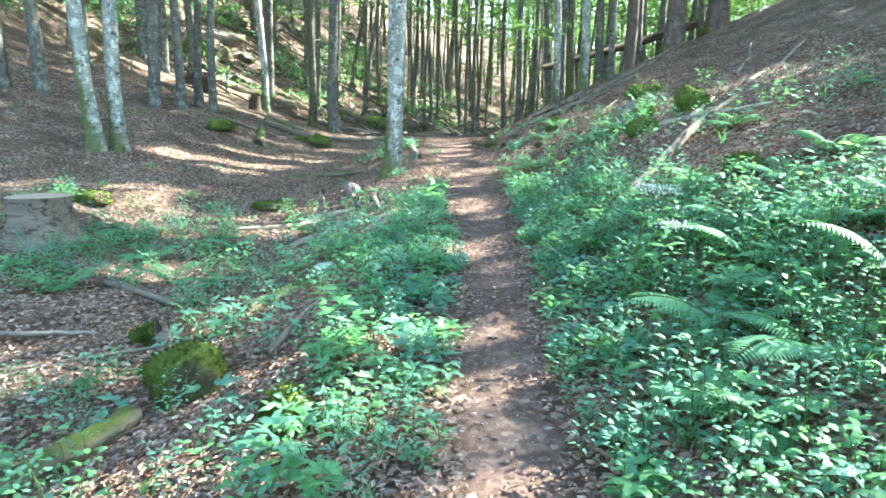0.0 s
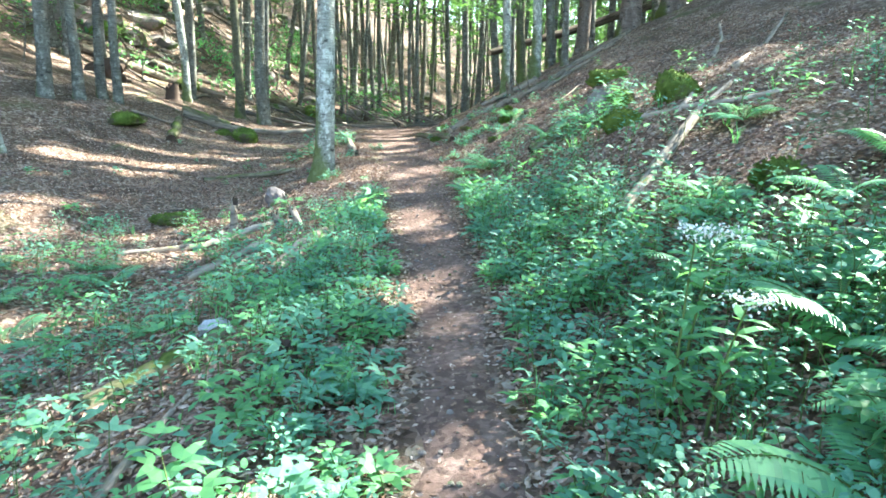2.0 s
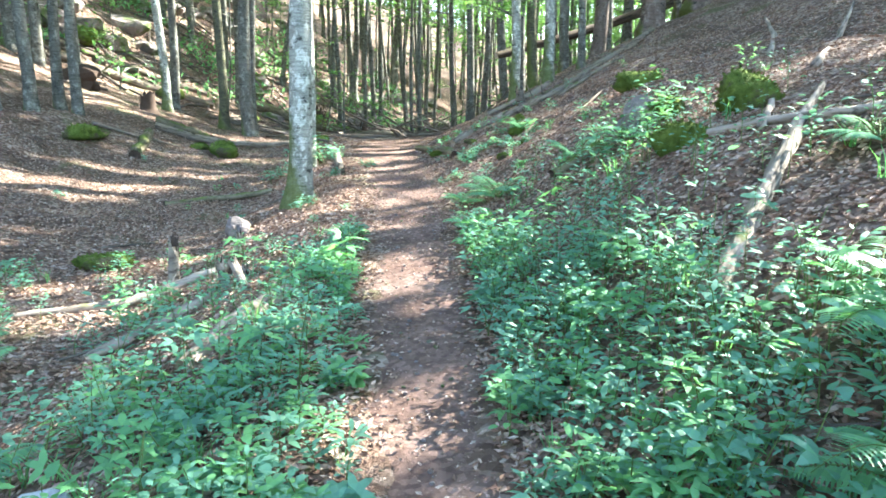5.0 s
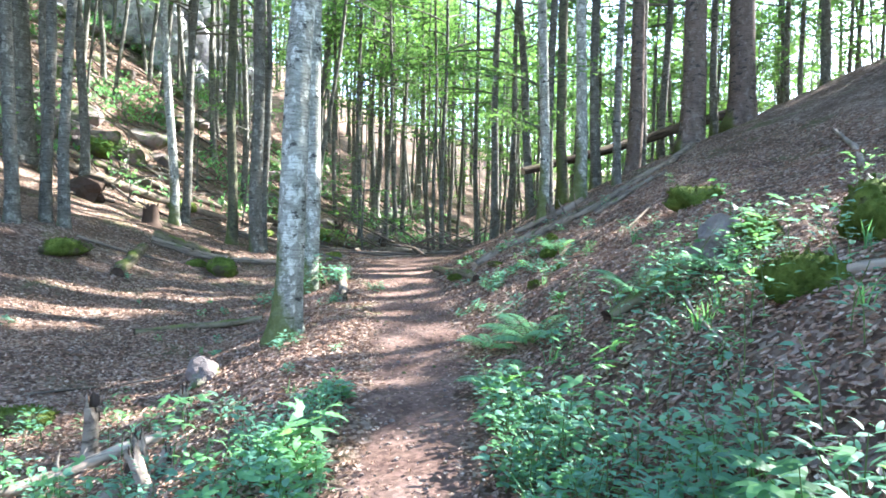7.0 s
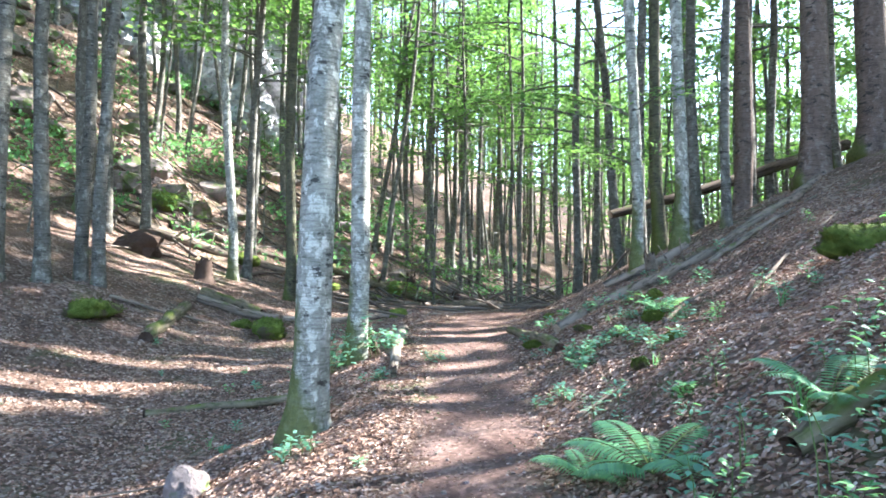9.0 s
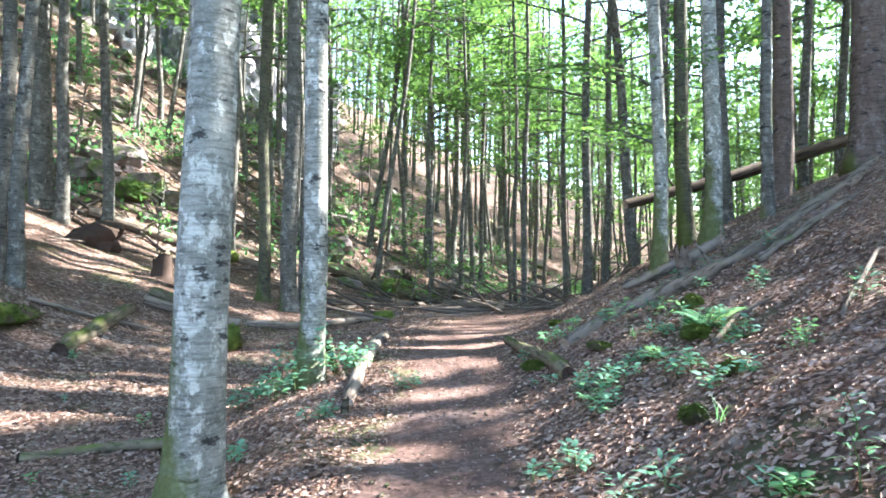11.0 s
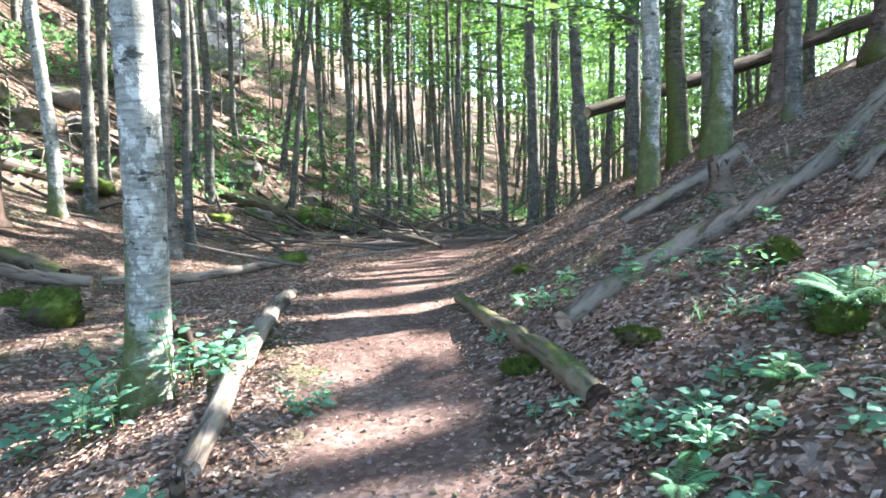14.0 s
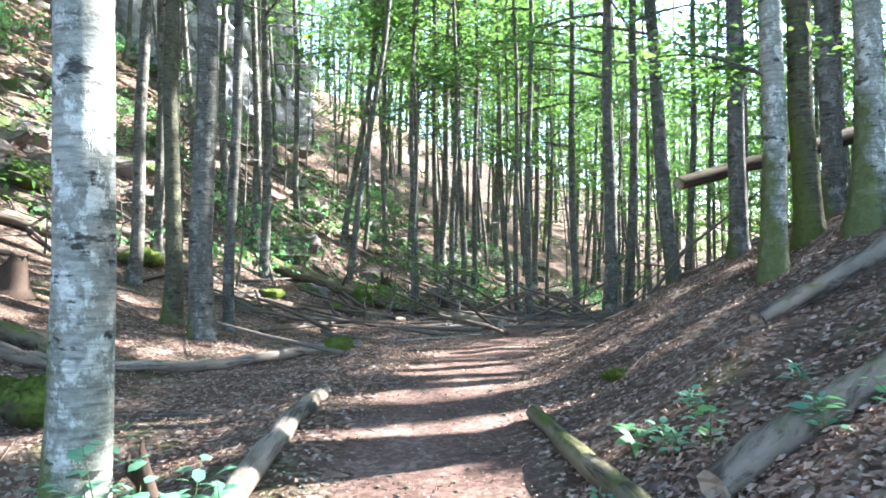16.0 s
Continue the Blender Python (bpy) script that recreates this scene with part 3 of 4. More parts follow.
srng = np.random.default_rng(21)
for i, (x, y) in enumerate(scatter_trees(30, (-9, 16, 26, 46), 1.5, 13, taken)):
    sapling(x, y, srng.uniform(2.5, 6.5), srng.uniform(0.8, 1.5), 260, 0.15, 300 + i)
for i, (x, y) in enumerate([(-7.2, 22.8), (-7.9, 24.2), (-6.8, 24.3), (-9.5, 17.5), (-8.4, 18.6), (-10.4, 24.5), (-1.0, 27.5), (-2.2, 31.5)]):
    sapling(x, y, (1.6, 2.2, 1.4, 3.4, 1.9, 2.6, 1.3, 1.5)[i], 0.9, 200, 0.12, 400 + i, "small leafy beech shoot on the slope")

# ---- far woods and rocks ----
def distant_woods():
    """Leafy wood that closes the view beyond the gully and on top of the slopes."""
    rng = np.random.default_rng(31)
    wood, spots = [], []
    for _ in range(330):
        a = rng.uniform(-0.95, 0.85)
        d = rng.uniform(62, 120)
        x, y = d * math.sin(a), d * math.cos(a)
        z = float(ground_z(x, y))
        h = rng.uniform(13, 22)
        wood.append(tube([(x, y, z - 1), (x + rng.normal(0, 0.3), y, z + h * 0.5), (x + rng.normal(0, 0.6), y, z + h)], [0.16, 0.12, 0.05], 5, caps=False))
        m = 330
        c = np.array([x, y, z + h * 0.5]) + rng.normal(0, 1, (m, 3)) * np.array([1.9, 1.9, h * 0.28])
        spots.append(c[c[:, 2] > z + 0.4])
    p = np.concatenate(spots)
    p = p[clear_gaps(p)]
    wv = joined(wood)
    lv = blades(RHOMB, p, rng.normal(0, 1, p.shape), rng.normal(0, 0.5, p.shape) + np.array([0, 0, 1]), rng.uniform(0.25, 0.55, len(p)))
    v, f = joined([wv, lv])
    tagged(new("distant_woods", mesh("distant_woods", v, f, [GREY, CANOPY], False, [0] * len(wv[1]) + [1] * len(lv[1]))),
           "sunlit green beech woods beyond the gully", "woods", kind="stuff")


def lump(r, seed, rough=0.25, detail=3, flat=1.0):
    """An uneven boulder shape."""
    bm = bmesh.new()
    bmesh.ops.create_icosphere(bm, subdivisions=detail, radius=1)
    off = Vector((seed * 3.7, seed * 1.3, seed * 2.1))
    vs = []
    for v in bm.verts:
        k = 1 + rough * noise.noise(v.co * 1.3 + off) * 1.6 + rough * 0.5 * noise.noise(v.co * 3.4 + off) + rough * 0.2 * noise.noise(v.co * 8 + off)
        c = v.co * k
        vs.append((c.x * r[0], c.y * r[1], c.z * r[2] * flat))
    fs = [[q.index for q in f.verts] for f in bm.faces]
    bm.free()
    return np.array(vs), fs


def cliff():
    v, f = [], []
    nx, nz = 90, 50
    for j in range(nz):
        for i in range(nx):
            u, w = i / (nx - 1), j / (nz - 1)
            x, y = -24 + 15.5 * u, 34.5 + 7 * u
            g = float(ground_z(x, y)) - 1.5
            p = Vector((x * 0.35, w * 3.4, 2.0))
            push = 2.2 * noise.noise(p) + 1.6 * abs(noise.noise(p * 2.3)) + 1.2 * abs(noise.noise(p * 5.1)) + 0.6 * noise.noise(p * 11)
            top = 10.5 + 2.5 * noise.noise(Vector((x * 0.3, 7, 1))) - 5 * ramp(u, 0.75, 1.0)
            v.append((x + 0.6 * push, y - push + 2.4 * w, g + w * float(top)))
    for j in range(nz - 1):
        for i in range(nx - 1):
            f.append([j * nx + i, j * nx + i + 1, (j + 1) * nx + i + 1, (j + 1) * nx + i])
    tagged(new("rock_face", mesh("rock_face", v, f, PALE_ROCK, False)), "pale grey limestone rock face above the wooded slope", "rock")


distant_woods()
cliff()


# ---- boulders, moss, stumps, logs ----
def fuzz(v, rng, count, size):
    """Short moss strands on the upper side of a lump."""
    up = v[v[:, 2] > np.percentile(v[:, 2], 35)]
    p = up[rng.integers(0, len(up), count)] + rng.normal(0, 0.006, (count, 3))
    d = p / (np.linalg.norm(p, axis=1)[:, None] + 1e-6) + rng.normal(0, 0.6, (count, 3)) + np.array([0, 0, 0.3])
    return blades(RHOMB, p, d, rng.normal(0, 1, (count, 3)), rng.uniform(0.6, 1.4, count) * size)


def moss_stone(x, y, rx, ry, rz, seed, words="rounded stone under thick green moss", turn=0.0, sink=0.25):
    rng = np.random.default_rng(seed)
    root = tagged(new("mossy_stone"), words, "stone", "mossy stones")
    root.location = at_ground(x, y, rz * (1 - 2 * sink) * 0.9)
    root.rotation_euler = (0, 0, radians(turn))
    v, f = lump((rx, ry, rz), seed, 0.22)
    part("stone", mesh("stone", v, f, MOSS), root)
    fv, ff = fuzz(v, rng, 1500 if y < 18 else 400, 0.014 + 0.012 * max(rx, ry))
    tagged(part("moss_fuzz", mesh("moss_fuzz", fv, ff, MOSS, False), root, "fuzzy green moss strands"), kind="stuff")


def bare_stone(x, y, rx, ry, rz, seed, mat, words, turn=0.0):
    v, f = lump((rx, ry, rz), seed, 0.3)
    ob = tagged(new("stone", mesh("stone", v, f, mat, False)), words, "stone", "bare stones")
    ob.location, ob.rotation_euler = at_ground(x, y, rz * 0.35), (0.15, 0.1, radians(turn))


for i, (x, y, a, b, c, w) in enumerate([
    (-1.25, 3.2, 0.18, 0.2, 0.18, "long moss-covered stone among herbs"), (-0.62, 2.62, 0.11, 0.1, 0.11, ""), (-1.95, 4.35, 0.12, 0.1, 0.08, ""),
    (3.0, 8.4, 0.24, 0.2, 0.2, ""), (2.3, 8.0, 0.19, 0.15, 0.14, ""), (3.5, 12.2, 0.34, 0.26, 0.15, "large mossy boulder on the leafy bank"),
    (2.05, 13.15, 0.11, 0.09, 0.06, ""), (2.25, 13.98, 0.1, 0.09, 0.07, ""), (1.47, 13.72, 0.12, 0.08, 0.03, ""), (1.62, 11.55, 0.06, 0.06, 0.05, ""),
    (-2.5, 9.8, 0.26, 0.2, 0.08, "low cushion of moss on the forest floor"), (-4.5, 8.6, 0.25, 0.2, 0.1, ""), (-4.95, 15.3, 0.42, 0.3, 0.14, ""),
    (-3.08, 16.95, 0.4, 0.26, 0.2, "big bright green mossy boulder"), (-3.6, 17.2, 0.2, 0.14, 0.08, ""), (-1.52, 20.3, 0.2, 0.16, 0.13, ""), (-2.95, 29.8, 0.75, 0.4, 0.34, "large mossy mound beside fallen logs"),
    (-4.5, 26.4, 0.36, 0.25, 0.14, ""), (-3.4, 27.6, 0.3, 0.2, 0.1, ""), (2.35, 5.3, 0.16, 0.13, 0.1, ""), (2.0, 12.2, 0.07, 0.06, 0.045, ""),
    (2.75, 9.3, 0.22, 0.16, 0.1, ""), (-6.4, 24.5, 0.5, 0.35, 0.2, ""), (-8.9, 24.6, 0.7, 0.5, 0.3, ""), (0.95, 14.0, 0.09, 0.07, 0.05, "small lichened stone under a log"), (1.35, 17.0, 0.1, 0.08, 0.04, "")]):
    if a:
        moss_stone(x, y, a, b, c, i + 1, w or "rounded stone under thick green moss", i * 37)
for i, (x, y, a, b, c, mat, w) in enumerate([
    (2.3, 3.85, 0.2, 0.12, 0.05, PALE_ROCK, "flat white limestone slab among ferns"), (2.62, 4.15, 0.18, 0.11, 0.07, PALE_ROCK, "flat white limestone slab among ferns"),
    (-1.42, 10.75, 0.2, 0.15, 0.15, ROCK, "rough grey stone beside the path"), (2.57, 9.35, 0.24, 0.14, 0.17, ROCK, "grey stone held by dark roots"),
    
    (-0.95, 5.45, 0.09, 0.05, 0.06, PALE_ROCK, "small white stone on a mossy log")]):
    bare_stone(x, y, a, b, c, 60 + i, mat, w, i * 50)


def hillside_stones():
    rng, pieces = np.random.default_rng(41), []
    for i in range(330):
        x, y = rng.uniform(-26, 3), rng.uniform(22, 46)
        if -(x + 1) * 0.85 + (y - 31.5) * 0.53 < 0.5:
            continue
        r = rng.uniform(0.1, 0.6)
        v, f = lump((r * rng.uniform(0.8, 1.6), r, r * 0.7), i, 0.35, 2)
        pieces.append((v + np.array(at_ground(x, y)), f))
    v, f = joined(pieces)
    tagged(new("hillside_stones", mesh("hillside_stones", v, f, ROCK, False)), "grey and mossy stones scattered over the slope", "stones", kind="stuff")


hillside_stones()


def log(points, radii, mat, words, seed, name="fallen_log", lift=0.7, sides=12, ends=True, world_z=False, stubs=0):
    """A fallen trunk that lies on the ground through the points."""
    rng = np.random.default_rng(seed)
    pts = np.array([(p[0], p[1], p[2] if world_z else float(ground_z(p[0], p[1])) + lift * r) for p, r in zip(points, radii)])
    k = np.linspace(0, len(pts) - 1, max(8, 5 * len(pts)))
    line = np.stack([np.interp(k, range(len(pts)), pts[:, j]) for j in range(3)], -1)
    rad = np.interp(k, range(len(pts)), radii)
    line[1:-1] += rng.normal(0, 0.12, (len(line) - 2, 3)) * rad[1:-1, None]
    org = line[0].copy()
    way = line[-1] - line[0]
    turn = Vector(way).to_track_quat("X", "Z").to_matrix().to_4x4()
    inv = np.array(turn.inverted().to_3x3())
    loc = (line - org) @ inv.T
    root = tagged(new(name), words, "log" if name == "fallen_log" else "branch", "fallen wood")
    root.matrix_world = Matrix.Translation(Vector(org)) @ turn
    v, f = tube(loc, rad, sides, 0.07, rng, caps=not ends)
    part("bark", mesh("bark", v, f, mat), root)
    if ends:
        for end in (0, -1):
            r, c = rad[end] * 0.985, loc[end]
            a = np.linspace(0, math.tau, sides, endpoint=False)
            d = 1 if end else -1
            ring = np.stack([c[0] + d * 0.004 + 0 * a + rng.normal(0, 0.008, sides), c[1] + r * np.cos(a), c[2] + r * np.sin(a)], -1)
            inner = np.stack([c[0] - d * 0.006 + rng.normal(0, 0.012, sides), c[1] + 0.5 * r * np.cos(a), c[2] + 0.5 * r * np.sin(a)], -1)
            vs = np.concatenate([ring, inner, [c - np.array([d * 0.015, 0, 0])]])
            fs = [[j, (j + 1) % sides, sides + (j + 1) % sides, sides + j] for j in range(sides)] + [[sides + j, sides + (j + 1) % sides, 2 * sides] for j in range(sides)]
            part("end_grain", mesh("end_grain", vs, fs, CUT if mat is not LOG_MOSS else ROT, False), root, "broken end of bare wood")
    for i in range(stubs):
        j = rng.integers(2, len(loc) - 2)
        a = rng.uniform(-0.9, 0.9)
        d = np.array([rng.uniform(-0.3, 0.6), math.sin(a), abs(math.cos(a))])
        n = rng.uniform(1.5, 4.0) * rad[j]
        part("branch_stub", mesh("branch_stub", *tube([loc[j], loc[j] + d * n * 0.6, loc[j] + d * n * 1.3 + np.array([0.03, 0, 0])], [rad[j] * 0.3, rad[j] * 0.2, rad[j] * 0.08], 6), mat), root)
    return root


log([(1.25, 14.4), (1.77, 14.58), (2.47, 14.8), (3.3, 15.3), (4.2, 16.2), (4.97, 17.05), (5.9, 18.3)], [0.07, 0.074, 0.076, 0.076, 0.076, 0.074, 0.07], LOG_DARK, "long grey fallen trunk lying up the leafy bank", 1, stubs=2, lift=0.8)
log([(0.72, 16.5), (0.93, 15.0), (1.1, 13.9), (1.18, 13.35)], [0.052, 0.06, 0.064, 0.058], LOG_MOSS, "short mossy log lying beside the footpath", 2)
log([(-1.0, 17.6), (-0.85, 16.2), (-0.65, 14.6), (-0.5, 13.3)], [0.065, 0.068, 0.062, 0.05], LOG_PALE, "pale barkless log along the path edge", 3)
log([(2.02, 16.1), (2.62, 16.45), (3.35, 16.85)], [0.06, 0.076, 0.084], LOG_DARK, "dark sunken log half buried in leaves", 4, lift=0.6)
log([(2.95, 21.4, 2.98), (5.5, 22.7, 3.75), (9.5, 24.7, 5.1)], [0.09, 0.12, 0.14], LOG_BROWN, "fallen trunk leaning across the trees above the bank", 5, world_z=True, stubs=3)
log([(-3.3, 18.3), (-2.6, 18.9), (-1.75, 20.2), (-1.3, 20.6)], [0.05, 0.06, 0.06, 0.05], LOG_PALE, "thin bleached log on the forest floor", 6)
log([(-4.6, 17.7), (-3.9, 17.9), (-3.3, 18.1)], [0.08, 0.08, 0.07], LOG_DARK, "dark rotting log on the forest floor", 7)
log([(-5.2, 28.4), (-3.0, 29.6), (-0.7, 29.2)], [0.16, 0.17, 0.14], LOG_MOSS, "long mossy fallen trunk across the gully mouth", 8, stubs=3)
log([(-1.0, 27.2), (-0.2, 25.2), (0.55, 23.4)], [0.14, 0.13, 0.11], LOG_DARK, "dark fallen log pointing down to the path", 9, stubs=2)
log([(-3.7, 28.0), (-2.8, 27.3), (-1.8, 26.6)], [0.07, 0.07, 0.06], LOG_DARK, "thin dark fallen log", 10)
log([(-8.8, 22.7), (-7.2, 24.0), (-5.5, 25.6)], [0.13, 0.14, 0.12], LOG_DARK, "dark fallen trunk on the slope", 11, stubs=2)
log([(-9.3, 23.4), (-7.5, 24.9), (-5.9, 26.5)], [0.1, 0.11, 0.1], LOG_DARK, "dark fallen trunk on the slope", 12)
log([(-4.7, 18.1), (-4.1, 18.3), (-3.6, 18.1)], [0.1, 0.11, 0.1], LOG_MOSS, "short mossy log on leaf litter", 13)
log([(-4.1, 15.1), (-4.3, 16.2), (-4.55, 17.2)], [0.1, 0.1, 0.08], LOG_MOSS, "mossy log sunk in leaf litter", 14, lift=0.3)
log([(-1.4, 4.7), (-1.12, 5.04), (-0.88, 5.32)], [0.05, 0.06, 0.055], LOG_MOSS, "short rotting log with moss among herbs", 15, lift=0.35)
log([(-1.75, 2.35), (-1.58, 2.62), (-1.42, 2.95)], [0.06, 0.07, 0.06], LOG_MOSS, "mossy log under herbs", 16)
log([(1.69, 9.14), (2.06, 9.27), (2.6, 9.55)], [0.055, 0.06, 0.05], LOG_MOSS, "dark mossy log on the bank", 17)
log([(-1.7, 7.5), (-1.4, 7.85), (-1.05, 8.2)], [0.035, 0.05, 0.045], LOG_PALE, "broken pale wood in the grass", 18)
log([(-0.78, 6.55), (-0.55, 6.95), (-0.36, 7.3)], [0.045, 0.06, 0.05], LOG_PALE, "broken pale wood in the grass", 19)
log([(-2.6, 8.4), (-1.9, 8.75), (-1.2, 9.2)], [0.025, 0.045, 0.04], LOG_PALE, "splintered pale log lying in the sun", 20, stubs=3)
log([(-3.0, 13.1), (-2.2, 13.4), (-1.5, 13.3)], [0.05, 0.05, 0.04], LOG_MOSS, "thin mossy log in leaf litter", 21, lift=0.4)

for i, (pts, r, mat, w) in enumerate([
    ([(2.4, 8.05), (2.72, 7.55), (2.92, 7.05), (3.3, 6.9)], 0.035, LOG_PALE, "bare pale branch on the slope"), ([(2.62, 7.45), (2.95, 7.95), (3.35, 8.6)], 0.03, LOG_PALE, "bare pale branch on the slope"),
    ([(1.59, 5.82), (1.99, 6.32), (2.54, 6.95), (3.45, 8.15)], 0.05, LOG_PALE, "long thin pole lying up the slope"), ([(3.9, 9.0), (5.0, 10.4), (6.2, 12.0)], 0.04, LOG_PALE, "long dead branch on the slope"),
    ([(2.25, 9.4), (2.42, 9.1), (2.48, 8.75)], 0.03, LOG_DARK, "dark crooked root above the stone"), ([(2.15, 9.35), (2.6, 9.2), (2.95, 9.25)], 0.03, LOG_DARK, "dark crooked root above the stone"),
    ([(-0.98, 3.7), (-0.9, 4.1), (-0.83, 4.55)], 0.022, LOG_PALE, "bleached stick among herbs"), ([(-2.9, 5.7), (-2.45, 5.35), (-1.95, 5.05)], 0.04, LOG_DARK, "dark broken branch on leaf litter"),
    ([(-3.0, 4.3), (-2.4, 4.4), (-1.7, 4.2)], 0.02, LOG_PALE, "dry stick on leaf litter"), ([(-2.6, 3.6), (-2.1, 3.9), (-1.5, 4.3)], 0.018, LOG_DARK, "dry stick on leaf litter"),
    ([(-5.1, 15.9), (-4.5, 16.4), (-3.9, 16.9)], 0.03, LOG_DARK, "thin dry branch on the floor"), ([(2.6, 12.2), (3.3, 13.2), (4.3, 14.2)], 0.018, LOG_DARK, "long bare branch on the bank"),
    ([(1.1, 11.1), (1.5, 11.4), (2.0, 11.5)], 0.014, LOG_DARK, "thin dark stick on the bank"), ([(3.0, 14.6), (3.8, 15.2), (5.0, 16.3)], 0.04, LOG_DARK, "bare pole beside the long trunk"),
    ([(2.2, 9.3), (2.0, 8.5), (1.85, 7.6)], 0.015, LOG_PALE, "dry stick in the herbs"), ([(2.1, 12.9), (2.35, 13.2), (2.7, 13.3)], 0.02, LOG_DARK, "dry stick on the bank"),
    ([(-1.6, 12.6), (-1.0, 12.75), (-0.45, 12.6)], 0.012, LOG_DARK, "dry stick near the tree"), ([(-1.0, 21.6), (-0.2, 22.0), (0.5, 22.6)], 0.02, LOG_PALE, "dry stick by the path"),
    ([(-2.9, 10.6), (-2.3, 11.0), (-1.6, 11.1)], 0.012, LOG_DARK, "dry stick on leaf litter"), ([(4.6, 11.0), (5.3, 12.2), (5.9, 13.6)], 0.04, LOG_PALE, "long dead branch on the slope")]):
    log(pts, [r] + [r * 0.9] * (len(pts) - 2) + [r * 0.45], mat, w, 100 + i, "fallen_branch", 0.9, 7, False)


def snag(x, y, r, h, mat, words, seed, lean=(0, 0), name="tree_stump", cut=False):
    """What is left of a broken or felled tree."""
    rng = np.random.default_rng(seed)
    root = tagged(new(name), words, "stump", "stumps")
    root.location = at_ground(x, y)
    hs = np.array([-0.15, 0, 0.05, 0.15, 0.5, 0.8, 1.0]) * h
    pts = np.stack([lean[0] * hs, lean[1] * hs, hs], -1)
    n = 16
    v, f = tube(pts, r * np.array([1.5, 1.4, 1.25, 1.1, 1.0, 0.96, 0.94]), n, 0.12, rng, caps=False)
    jag = np.zeros(n) if cut else rng.uniform(-0.45, 0.12, n) * h
    v[-n:, 2] += jag
    part("bark", mesh("bark", v, f, mat), root)
    top = v[-n:]
    c = np.array([[top[:, 0].mean(), top[:, 1].mean(), top[:, 2].min() - (0.0 if cut else 0.05 * h)]])
    vs = np.concatenate([top * np.array([0.99, 0.99, 1]), c])
    part("broken_top", mesh("broken_top", vs, [[j, (j + 1) % n, n] for j in range(n)], CUT if cut else ROT, False), root, "sawn pale wood" if cut else "splintered rotten wood")


snag(-4.05, 6.75, 0.3, 0.45, LOG_DARK, "wide sawn stump among herbs", 1, cut=True)
snag(-5.4, 19.7, 0.17, 0.45, ROT, "brown rotten stump with a pointed top", 2)
bare_stone(-7.5, 21.0, 0.5, 0.35, 0.36, 77, ROT, "dark upturned root plate on the slope")
snag(-0.92, 14.7, 0.04, 0.36, ROT, "small leaning dark snag by the log", 4, (-0.35, 0))
snag(2.52, 15.25, 0.07, 0.36, LOG_DARK, "small broken snag on the bank", 5, (-0.15, 0))
snag(-2.6, 30.4, 0.16, 0.75, ROT, "dark broken stump beside a mossy mound", 6)
snag(-0.85, 28.0, 0.13, 0.6, ROT, "dark broken stump beside a fallen log", 7)
snag(-1.65, 9.15, 0.045, 0.42, LOG_PALE, "pale splintered snag in the sun", 8, (0.05, 0))
snag(-1.15, 9.3, 0.03, 0.3, LOG_PALE, "thin pale splintered snag", 9, (0.2, 0))
snag(-1.04, 8.5, 0.034, 0.24, LOG_PALE, "splintered pale stump in the sun", 13, (-0.2, 0))
snag(-0.88, 8.25, 0.022, 0.2, LOG_PALE, "leaning pale splinter of a broken stump", 14, (0.3, 0))
snag(-0.72, 7.75, 0.03, 0.22, LOG_PALE, "short pale splinter among herbs", 15, (-0.4, 0.1))
snag(-1.75, 4.1, 0.05, 0.24, LOG_PALE, "short weathered post-like snag", 10)
snag(-0.45, 13.05, 0.03, 0.14, LOG_MOSS, "small mossy stub beside the path", 11)
snag(-0.4, 4.62, 0.05, 0.16, ROT, "small dark stub among herbs", 12)


def brushwood():
    """Dead sticks that fill the gully and lie about on the floor."""
    rng, pieces = np.random.default_rng(51), []
    for i in range(1000):
        if i < 130:
            x, y = rng.normal(1.2, 2.2), rng.normal(29, 3.0)
            n, r, up = rng.uniform(0.8, 3.0), rng.uniform(0.012, 0.04), rng.uniform(0, 0.8)
        elif i < 720:
            x, y = rng.uniform(-14, 4), rng.uniform(22, 40)
            n, r, up = rng.uniform(0.5, 2.8), rng.uniform(0.01, 0.05), 0.03
        else:
            x, y = rng.uniform(-5.5, 4.5), rng.uniform(1, 22)
            if abs(x - path_x(y)) < 0.5:
                continue
            n, r, up = rng.uniform(0.12, 0.7), rng.uniform(0.003, 0.011), 0.02
        a = rng.uniform(0, math.tau)
        p0 = np.array(at_ground(x, y, r))
        x2, y2 = x + n * math.cos(a), y + n * math.sin(a)
        p2 = np.array(at_ground(x2, y2, r + up * n * 0.6))
        mid = (p0 + p2) / 2 + rng.normal(0, 0.05 * n, 3) * np.array([1, 1, 0])
        mid[2] = max(mid[2], float(ground_z(mid[0], mid[1])) + r)
        pieces.append(tube([p0, mid, p2], [r, r * 0.9, r * 0.4], 5, caps=False))
    v, f = joined(pieces)
    tagged(new("brushwood", mesh("brushwood", v, f, TWIG)), "dead grey sticks strewn over the forest floor", "sticks", kind="stuff")


brushwood()

# ---- green plants ----


